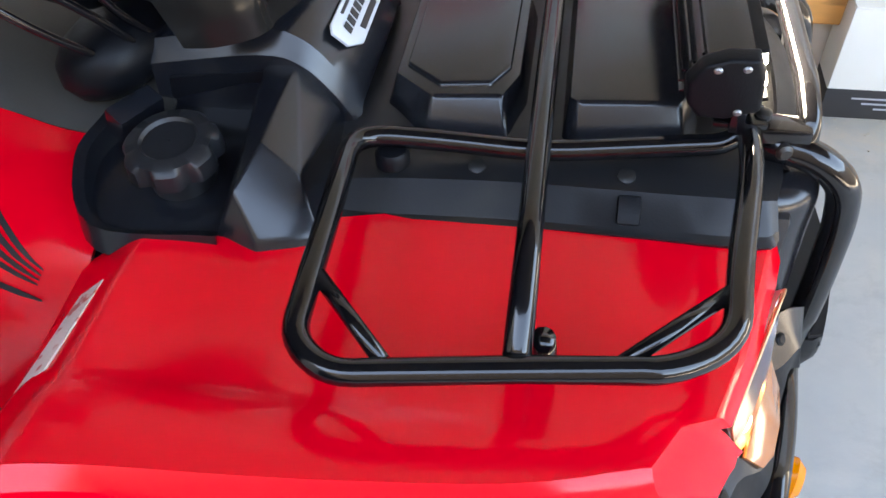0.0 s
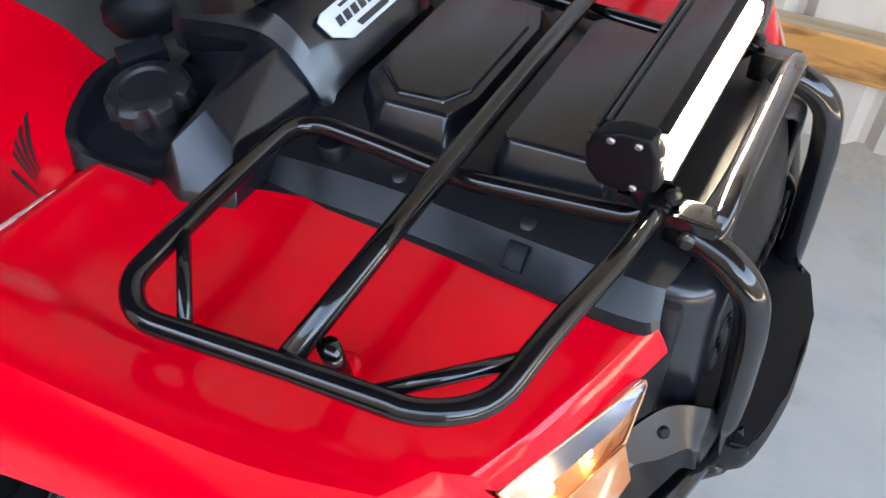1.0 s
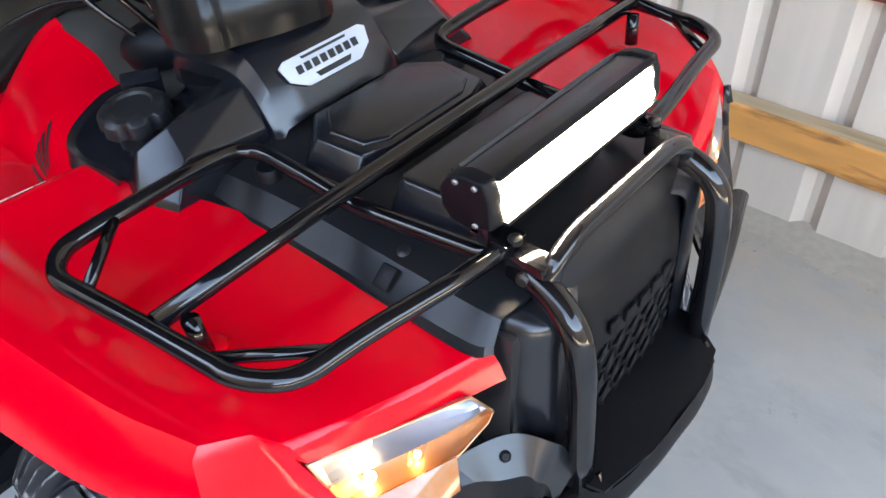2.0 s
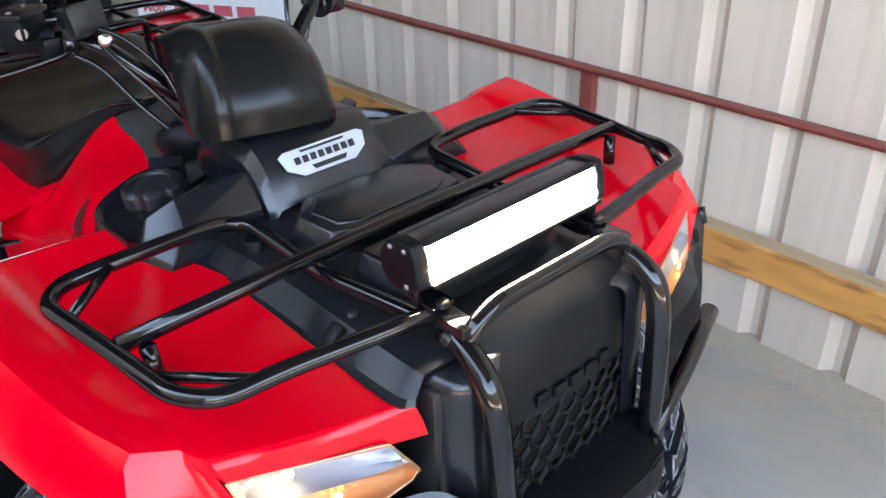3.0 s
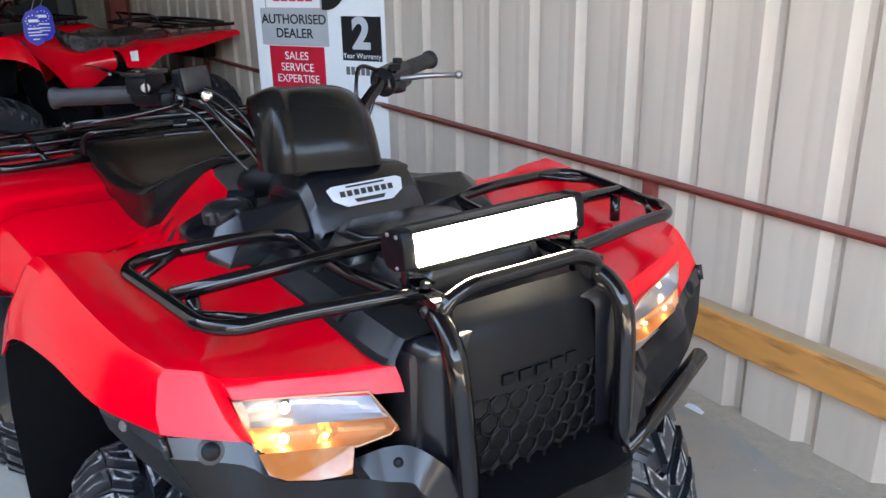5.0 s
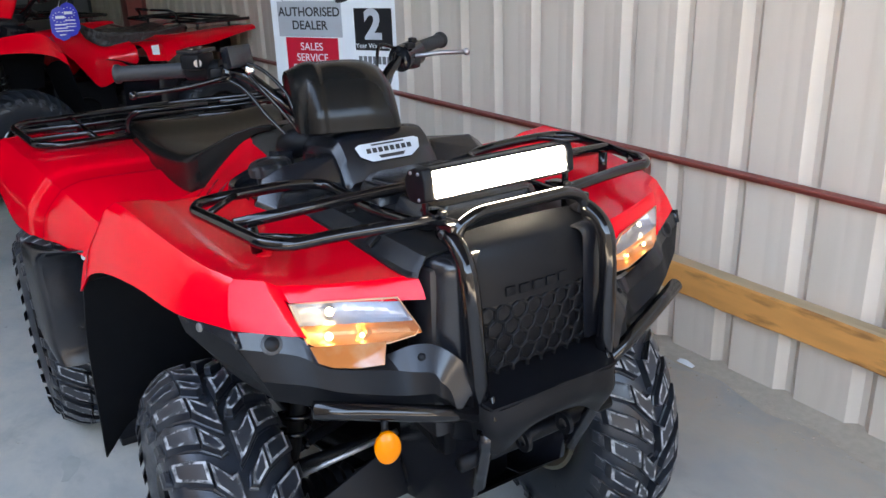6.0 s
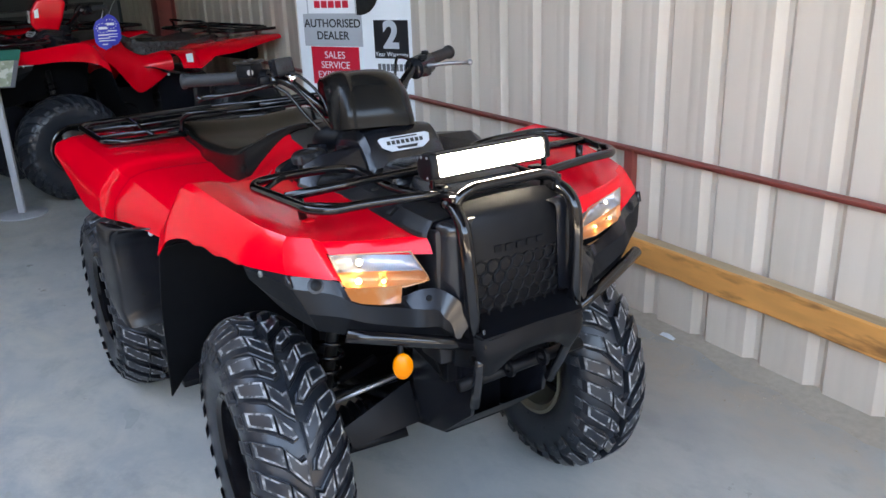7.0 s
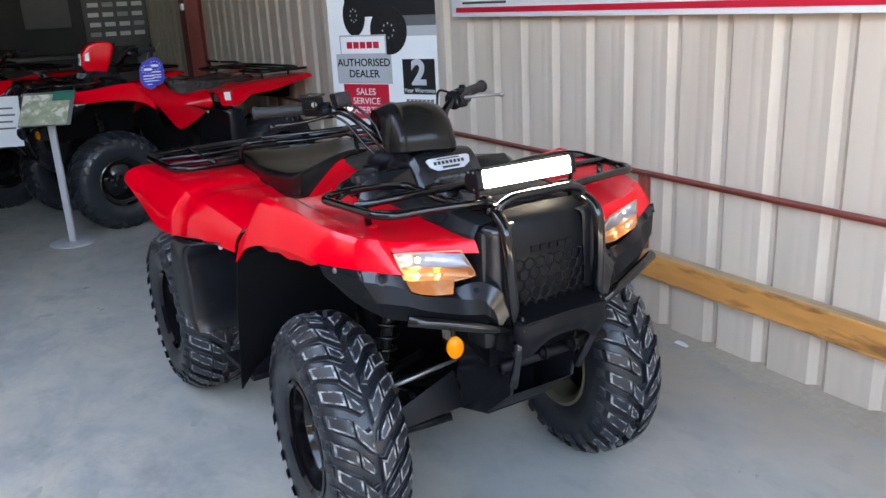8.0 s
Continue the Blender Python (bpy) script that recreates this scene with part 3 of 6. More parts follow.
def headlight(q, s, lit):
    tl, tr, rr, bm_, bl = [Vector((x, y * s, z)) for x, y, z in ((0.313, 0.381, 0.911), (0.372, 0.233, 0.903), (0.367, 0.187, 0.829), (0.371, 0.252, 0.832), (0.3340, 0.365, 0.842))]
    n = Vector((0.85, -0.42 * s * -1, 0.25)).normalized()

    def at(u, v, deep=0.0):
        p = tl.lerp(tr, u).lerp(bl.lerp(bm_, u), v)
        p = p + (rr - tr.lerp(bm_, 0.78)) * min(v / 0.78, (1 - v) / 0.22) * u ** 3
        return p - n * deep

    def grid(u0, u1, v0, v1, nu, nv, depth):
        bm = bmesh.new()
        rows = [[bm.verts.new(at(u0 + (u1 - u0) * i / nu, v0 + (v1 - v0) * j / nv, depth(i / nu, j / nv))) for i in range(nu + 1)] for j in range(nv + 1)]
        for a, b in zip(rows, rows[1:]):
            for i in range(nu):
                bm.faces.new((a[i], a[i + 1], b[i + 1], b[i]))
        bmesh.ops.recalc_face_normals(bm, faces=bm.faces)
        if sum((f.normal for f in bm.faces), Vector()).dot(n) < 0:
            bmesh.ops.reverse_faces(bm, faces=bm.faces)
        return bm

    def lobe(u, v):
        return max(0.0, 4 * u * (1 - u)) ** 0.35 * max(0.0, math.sin(math.pi * v)) ** 0.5

    h = part("headlight", grid(0.0, 1.0, 0.0, 0.50, 26, 8, lambda u, v: 0.002 + lobe(u, v) * (0.034 + 0.010 * math.sin(2.6 * u + 0.4) + 0.0016 * math.sin(u * 46))), REFLECTOR, q, "clear headlight with a bright fluted reflector" + (", lit warm" if lit else ""), 20)
    part("low_beam_reflector", grid(0.0, 1.0, 0.50, 1.0, 26, 7, lambda u, v: 0.002 + lobe(u, v) * (0.032 + (0.0022 if u > 0.5 else 0.0006) * math.sin(u * 90))), REFLECTOR_SATIN, h, "", 24)
    part("divider", tubed([at(0.04, 0.50, 0.006), at(0.5, 0.51, 0.012), at(0.96, 0.50, 0.006)], 0.0016, 6, 0), REFLECTOR_SATIN, h)
    glass = grid(0.0, 1.0, 0.0, 1.0, 12, 6, lambda u, v: -0.002 - 0.009 * max(0.0, 16 * u * (1 - u) * v * (1 - v)) ** 0.6)
    ls = part("lens", glass, LENS, h, "clear plastic headlight lens", 60)
    ls.visible_shadow = False
    edge = [at(u / 6, 0) for u in range(7)] + [at(1, v / 6) for v in range(1, 7)] + [at(1 - u / 6, 1) for u in range(1, 7)]
    part("lens_rim", tube(bmesh.new(), [p + n * 0.001 for p in edge], 0.0015, 8, closed=True), REFLECTOR_SATIN, h, "peach tinted rim of the lens")
    # thin plate painted amber: the lens's reflection on the bumper below it
    strip = [(0.3370, 0.366, 0.8450), (0.3575, 0.300, 0.8385), (0.3715, 0.256, 0.8350), (0.3850, 0.268, 0.8050), (0.3790, 0.310, 0.8100), (0.3680, 0.345, 0.8175), (0.3560, 0.362, 0.8250)]
    if s < 0:
        part("amber_reflection", plate([(x, y * s, z) for x, y, z in strip], (0.0028, s * 0.001, 0.0028), 0.0008), AMBER_DIM, h, "amber strip painted as the headlight's reflection on the bumper")
    for k, (u, v, deep, r) in enumerate(((0.33, 0.27, 0.022, 0.0065), (0.26, 0.78, 0.018, 0.0062), (0.58, 0.80, 0.022, 0.0040))):
        r *= 1.0 if s < 0 else 0.6
        bulb = bmesh.new()
        bmesh.ops.create_uvsphere(bulb, u_segments=14, v_segments=10, radius=r, matrix=Matrix.Translation(at(u, v, deep)))
        part("bulb", bulb, (BULB_WHITE, BULB_WARM, BULB_WARM)[k] if lit else CHROME, h, "glowing bulb" if lit else "")
        if k < 2:
            part("bulb_socket", tubed([at(u, v, deep + r * 0.7), at(u, v, deep + 0.022)], r * 0.8, 10, 0), CHROME, h)


def front_rack(q):
    z = 0.994
    rack = None
    r = 0.0100
    for s in (-1, 1):
        loop = [(0.158, 0.405, z), (0.030, 0.424, z), (-0.001, 0.400, z + 0.002), (-0.002, 0.350, z + 0.004), (-0.006, 0.235, z + 0.002), (-0.014, 0.160, z - 0.010), (0.075, 0.157, z - 0.014), (0.155, 0.157, z - 0.020), (0.315, 0.137, z - 0.014), (0.333, 0.128, z), (0.329, 0.190, z + 0.004), (0.309, 0.300, z + 0.004), (0.302, 0.365, z + 0.002), (0.262, 0.394, z)]
        pts = rounded([(x, s * y, h) for x, y, h in loop + loop[:1]], 0.048)
        ob = part("rack_loop", tube(bmesh.new(), pts[:-1], r, 14, closed=True), STEEL_BLACK, rack or q)
        if rack is None:
            ob.name = "front_rack"
            rack = tagged(ob, "glossy black tubular steel front rack")
        part("rack_brace", tubed([(0.004, s * 0.342, z + 0.004), (0.066, s * 0.410, z)], 0.0062, 10, 0), STEEL_BLACK, rack)
        part("rack_brace", tubed([(0.304, s * 0.322, z + 0.004), (0.226, s * 0.392, z)], 0.0062, 10, 0), STEEL_BLACK, rack)
        part("rack_stay", tubed([(0.172, s * 0.375, z - 0.002), (0.176, s * 0.372, 0.950)], 0.009, 10, 0), STEEL_BLACK, rack)
        part("rack_foot", lathe([(0.001, 0.010), (0.013, 0.010), (0.016, 0.006), (0.016, -0.03), (0.001, -0.03)], 18, "z", (0.022, s * 0.164, 0.962), closed=False), DULL, rack)
        for x in (0.100, 0.233):
            part("panel_bolt", bolt((x, s * 0.166, 0.960), (0, s * 0.35, 1), 0.008, 0.003), DARK_BOLT, rack)
        # folded bracket that ties the bull bar to the rack
        part("rack_bracket", block((0.045, 0.026, 0.032), (0.362, s * 0.128, z - 0.010), 0.004), STEEL_BLACK, rack)
        part("bolt", bolt((0.364, s * 0.143, z - 0.014), (0.2, s, 0), 0.008, 0.005), DARK_BOLT, rack)
    part("rack_cross_bar", tubed([(0.156, -0.398, z + 0.002), (0.155, -0.20, z + 0.006), (0.155, 0.20, z + 0.006), (0.156, 0.398, z + 0.002)], 0.0103, 14, 0.06), STEEL_BLACK, rack)


def light_bar(q):
    z0, tilt = 1.044, radians(-12)
    m = Matrix.Translation((0.300, 0, z0)) @ Matrix.Rotation(tilt, 4, "Y") @ Matrix.Diagonal((1, 1, 0.82, 1))
    # finned aluminium body with a rounded back
    prof = [(0.028, -0.030), (0.028, 0.030), (0.010, 0.034), (-0.010, 0.032), (-0.024, 0.020), (-0.030, 0.002), (-0.029, -0.016), (-0.020, -0.028), (0.0, -0.033)]
    bm = prism(bmesh.new(), [Vector((x, -0.135, z)) for x, z in prof], None, [Vector((x, 0.135, z)) for x, z in prof], 0.003)
    bm.transform(m)
    lb = part("light_bar", bm, BLACK, q, "black finned LED light bar, switched on")
    for k in range(5):
        a = radians(112 + 20 * k)
        c, d = math.cos(a), math.sin(a)
        fin = block((0.010, 0.268, 0.002), (0, 0, 0), 0)
        fin.transform(m @ Matrix.Translation((-0.002 + 0.028 * c, 0, 0.034 * d * 0.95)) @ Matrix.Rotation(-a, 4, "Y"))
        part("cooling_fin", fin, BLACK, lb)
    lens = block((0.004, 0.264, 0.051), (0.028, 0, 0), 0.002)
    lens.transform(m)
    lens = part("led_lens", lens, LED, lb, "glowing white LED lens")
    for i in range(14):
        for z in (-0.0128, 0.0128):
            cell = lathe([(0.001, 0.0055), (0.0070, 0.0050), (0.0088, 0.0035), (0.0096, 0.0), (0.0096, -0.002), (0.001, -0.002)], 14, "x", (0.0305, -0.1222 + 0.0188 * i, z), closed=False)
            cell.transform(m)
            part("led_cell", cell, LED, lens)
    frame_bm = joined(block((0.010, 0.272, 0.005), (0.031, 0, 0.0285), 0.001), block((0.010, 0.272, 0.005), (0.031, 0, -0.0285), 0.001))
    frame_bm.transform(m)
    part("lens_bezel", frame_bm, DULL, lb)
    for s in (-1, 1):
        out = [(0.030, -0.031), (0.034, 0.010), (0.030, 0.033), (0.006, 0.038), (-0.014, 0.034), (-0.029, 0.016), (-0.031, -0.010), (-0.022, -0.030), (0.0, -0.036)]
        cap = prism(bmesh.new(), [Vector((x, s * 0.134, z)) for x, z in out], None, [Vector((x * 0.94, s * 0.152, z * 0.94)) for x, z in out], 0.004, 3)
        cap.transform(m)
        e = part("end_cap", cap, DULL, lb)
        for x, z in ((0.018, 0.024), (-0.004, 0.027), (0.010, -0.026)):
            b = bolt((x, s * 0.152, z), (0, s, 0), 0.0036, 0.0025)
            b.transform(m)
            part("screw", b, ALLOY, e)
        foot = joined(block((0.045, 0.030, 0.006), (0.322, s * 0.128, 1.004), 0.002), block((0.012, 0.006, 0.045), (0.318, s * 0.144, 1.022), 0.002))
        part("mounting_bracket", foot, STEEL_BLACK, lb)
        part("bolt", bolt((0.342, s * 0.128, 1.008), (0, 0, 1), 0.007, 0.004), DARK_BOLT, lb)


def bull_bar(q):
    bar = None
    for s in (-1, 1):
        leg = [(0.345, s * 0.128, 0.978), (0.390, s * 0.136, 0.974), (0.424, s * 0.141, 0.948), (0.434, s * 0.140, 0.900), (0.440, s * 0.136, 0.80), (0.442, s * 0.130, 0.705)]
        ob = part("bull_bar_leg", tubed(leg, 0.0150, 14, 0.040), STEEL_BLACK, bar or q)
        if bar is None:
            ob.name = "bull_bar"
            bar = tagged(ob, "glossy black tubular steel bull bar")
        part("bumper_tube", tubed([(0.373, s * 0.385, 0.764), (0.408, s * 0.27, 0.735), (0.438, s * 0.13, 0.695)], 0.0140, 14, 0.05), STEEL_BLACK, bar)
        part("tube_gusset", plate([(0.46, s * 0.125, 0.735), (0.475, s * 0.13, 0.70), (0.44, s * 0.14, 0.66), (0.42, s * 0.13, 0.70)], (0, -s * 0.006, 0), 0.001), STEEL_BLACK, bar)
    hoop = [(0.383, -0.132, 0.974), (0.383, -0.124, 0.996), (0.383, -0.090, 1.010), (0.383, 0.090, 1.010), (0.383, 0.124, 0.996), (0.383, 0.132, 0.974)]
    part("top_hoop", tubed(hoop, 0.0105, 14, 0.03), STEEL_BLACK, bar)
    # bash plate: bent sheet between the legs, with a lower nose
    g = [
        [(0.425, -0.150, 0.735), (0.470, -0.130, 0.715), (0.488, -0.06, 0.728), (0.490, 0.0, 0.732), (0.488, 0.06, 0.728), (0.470, 0.130, 0.715), (0.425, 0.150, 0.735)],
        [(0.430, -0.145, 0.690), (0.475, -0.125, 0.672), (0.492, -0.06, 0.690), (0.494, 0.0, 0.694), (0.492, 0.06, 0.690), (0.475, 0.125, 0.672), (0.430, 0.145, 0.690)],
        [(0.415, -0.130, 0.640), (0.455, -0.110, 0.622), (0.470, -0.055, 0.660), (0.472, 0.0, 0.668), (0.470, 0.055, 0.660), (0.455, 0.110, 0.622), (0.415, 0.130, 0.640)],
    ]
    part("bash_plate", surf(g, 4, 4, 1, (1, 0, 0), 0.005), DULL, bar)
    # flat shelf that closes the gap between the grille and the bash plate
    part("bash_shelf", plate([(0.398, -0.150, 0.738), (0.398, 0.150, 0.738), (0.428, 0.152, 0.737), (0.472, 0.130, 0.720), (0.489, 0.06, 0.731), (0.491, 0.0, 0.734), (0.489, -0.06, 0.731), (0.472, -0.130, 0.720), (0.428, -0.152, 0.737)], (0, 0, -0.005), 0), DULL, bar)
    # open skid: two side plates, a floor plate and a cross bar
    for s in (-1, 1):
        side = [(0.398, s * 0.095, 0.665), (0.375, s * 0.095, 0.486), (0.255, s * 0.095, 0.383), (0.110, s * 0.095, 0.340), (0.125, s * 0.095, 0.560), (0.300, s * 0.095, 0.665)]
        part("skid_side", plate(side, (0, s * 0.010, 0), 0.002), BLACK, bar)
        part("skid_strap", tubed([(0.452, s * 0.128, 0.665), (0.425, s * 0.118, 0.600), (0.390, s * 0.104, 0.520)], 0.012, 8, 0.03), BLACK, bar)
        part("side_bolt", bolt((0.345, s * 0.106, 0.545), (0, s, 0), 0.009, 0.006), DARK_BOLT, bar)
        guard = [(0.150, s * 0.108, 0.360), (0.140, s * 0.290, 0.345), (0.120, s * 0.300, 0.395), (0.105, s * 0.108, 0.455)]
        part("arm_guard", plate(guard, (-0.005, 0, 0.001), 0.001), DULL, bar)
    part("skid_floor", plate([(0.375, -0.095, 0.486), (0.375, 0.095, 0.486), (0.255, 0.095, 0.383), (0.255, -0.095, 0.383)], (-0.006, 0, -0.006), 0.001), DULL, bar)
    part("skid_floor", plate([(0.255, -0.095, 0.383), (0.255, 0.095, 0.383), (0.110, 0.095, 0.340), (0.110, -0.095, 0.340)], (-0.002, 0, -0.007), 0.001), DULL, bar)
    part("cross_bar", tubed([(0.402, -0.150, 0.588), (0.402, 0.185, 0.592)], 0.014, 12, 0), DULL, bar)
    part("differential", block((0.16, 0.17, 0.20), (0.16, 0, 0.47), 0.03), DULL, bar)
    part("lower_nose", plate([(0.402, -0.150, 0.715), (0.402, 0.150, 0.715), (0.394, 0.155, 0.635), (0.386, 0.090, 0.600), (0.386, -0.090, 0.600), (0.394, -0.155, 0.635)], (-0.012, 0, 0), 0.003), DULL, bar, "black plastic panel under the grille")
    for s in (-1, 1):
        part("tow_eye", lathe([(0.010, -0.004), (0.020, -0.004), (0.020, 0.004), (0.010, 0.004)], 18, "y", (0.440, s * 0.045, 0.615)), DULL, bar)
    return bar


def grille(q):
    g = [
        [(0.375, -0.135, 0.972), (0.385, -0.07, 0.980), (0.387, 0.0, 0.982), (0.385, 0.07, 0.980), (0.375, 0.135, 0.972)],
        [(0.400, -0.135, 0.945), (0.414, -0.07, 0.952), (0.418, 0.0, 0.954), (0.414, 0.07, 0.952), (0.400, 0.135, 0.945)],
        [(0.412, -0.135, 0.900), (0.428, -0.07, 0.905), (0.433, 0.0, 0.906), (0.428, 0.07, 0.905), (0.412, 0.135, 0.900)],
        [(0.416, -0.135, 0.860), (0.434, -0.07, 0.862), (0.439, 0.0, 0.863), (0.434, 0.07, 0.862), (0.416, 0.135, 0.860)],
    ]
    g = [[(x - 0.018, y, z) for x, y, z in row] for row in g]
    cowl = part("grille_cowl", surf(g, 4, 4, 1, (1, 0, 0.3), 0.004), DULL, q, "satin black front cowl with a raised maker's bar")
    for k, w in ((-2, 0.018), (-1, 0.020), (0, 0.020), (1, 0.020), (2, 0.018)):
        part("raised_mark", block((0.004, w, 0.015), (0.4215 - 0.0009 * k * k, k * 0.027, 0.882), 0.001), DULL, cowl)
    # hexagon mesh below
    for j in range(5):
        for i in range(-4, 5):
            y, z = i * 0.030 + (0.015 if j % 2 else 0), 0.842 - j * 0.026
            if abs(y) > 0.125:
                continue
            x = 0.412 - 0.35 * y * y / 0.02 * 0.05
            a = [radians(60 * k + 30) for k in range(6)]
            ring = [(x, y + 0.0165 * math.cos(t), z + 0.0165 * math.sin(t)) for t in a]
            part("grille_cell", tube(bmesh.new(), ring, 0.0034, 6, closed=True), DULL, cowl)
    part("grille_back", block((0.01, 0.27, 0.16), (0.388, 0, 0.785), 0.002), INK, cowl)
    part("side_marker", block((0.006, 0.006, 0.040), (0.424, 0.146, 0.850), 0.002), AMBER, cowl, "small amber marker strip")


def top_panel(q):
    """Black centre panel between the racks with its two raised lids."""
    g = [
        [(-0.085, 0.0, 0.955), (-0.085, 0.10, 0.955), (-0.085, 0.155, 0.950), (-0.085, 0.190, 0.944), (-0.085, 0.205, 0.938), (-0.085, 0.262, 0.934)],
        [(0.00, 0.0, 0.962), (0.00, 0.10, 0.962), (0.00, 0.155, 0.957), (0.00, 0.187, 0.955), (0.00, 0.213, 0.938), (0.00, 0.222, 0.937)],
        [(0.12, 0.0, 0.965), (0.12, 0.10, 0.965), (0.12, 0.150, 0.960), (0.12, 0.181, 0.957), (0.12, 0.209, 0.938), (0.12, 0.216, 0.937)],
        [(0.25, 0.0, 0.965), (0.25, 0.10, 0.965), (0.25, 0.150, 0.960), (0.25, 0.181, 0.956), (0.25, 0.208, 0.937), (0.25, 0.216, 0.935)],
        [(0.34, 0.0, 0.965), (0.34, 0.10, 0.965), (0.34, 0.150, 0.958), (0.34, 0.178, 0.953), (0.345, 0.202, 0.932), (0.35, 0.212, 0.929)],
        [(0.372, 0.0, 0.968), (0.372, 0.10, 0.966), (0.368, 0.150, 0.957), (0.362, 0.174, 0.951), (0.366, 0.190, 0.930), (0.368, 0.193, 0.922)],
    ]
    for s in (-1, 1):
        part("centre_panel", surf(g, 4, 1, s, (0, 0, 1), 0.004), PANEL, q, "matt black plastic panel beside the lids", 22)
        clip = block((0.020, 0.026, 0.010), (0, 0, 0), 0.003)
        clip.transform(Matrix.Translation((0.236, s * 0.197, 0.948)) @ Matrix.Rotation(s * -0.7, 4, "X"))
        part("panel_clip", clip, DULL, q)

    def lid(low, high, z0, z1):
        return prism(bmesh.new(), [Vector((x, y, z0)) for x, y in low], None, [Vector((x, y, z1)) for x, y in high], 0.004, 2)
    low = [(0.000, -0.085), (0.045, -0.135), (0.125, -0.130), (0.140, -0.08), (0.140, 0.08), (0.125, 0.130), (0.045, 0.135), (0.000, 0.085)]
    high = [(0.012, -0.078), (0.052, -0.112), (0.116, -0.106), (0.130, -0.07), (0.130, 0.07), (0.116, 0.106), (0.052, 0.112), (0.012, 0.078)]
    part("lid", lid(low, high, 0.955, 0.995), BLACK, q, "black storage lid with chamfered corners")
    inner = [(0.022, -0.066), (0.058, -0.096), (0.104, -0.090), (0.120, -0.062), (0.120, 0.062), (0.104, 0.090), (0.058, 0.096), (0.022, 0.066)]
    part("lid_pad", lid([(0.071 + (x - 0.071) * 1.04, y * 1.04) for x, y in inner], inner, 0.994, 0.999), BLACK, q)
    low = [(0.172, -0.125), (0.182, -0.135), (0.285, -0.128), (0.300, -0.10), (0.300, 0.10), (0.285, 0.128), (0.182, 0.135), (0.172, 0.125)]
    high = [(0.178, -0.105), (0.186, -0.113), (0.276, -0.106), (0.288, -0.085), (0.288, 0.085), (0.276, 0.106), (0.186, 0.113), (0.178, 0.105)]
    part("lid", lid(low, high, 0.955, 0.998), BLACK, q, "black front lid under the light bar")


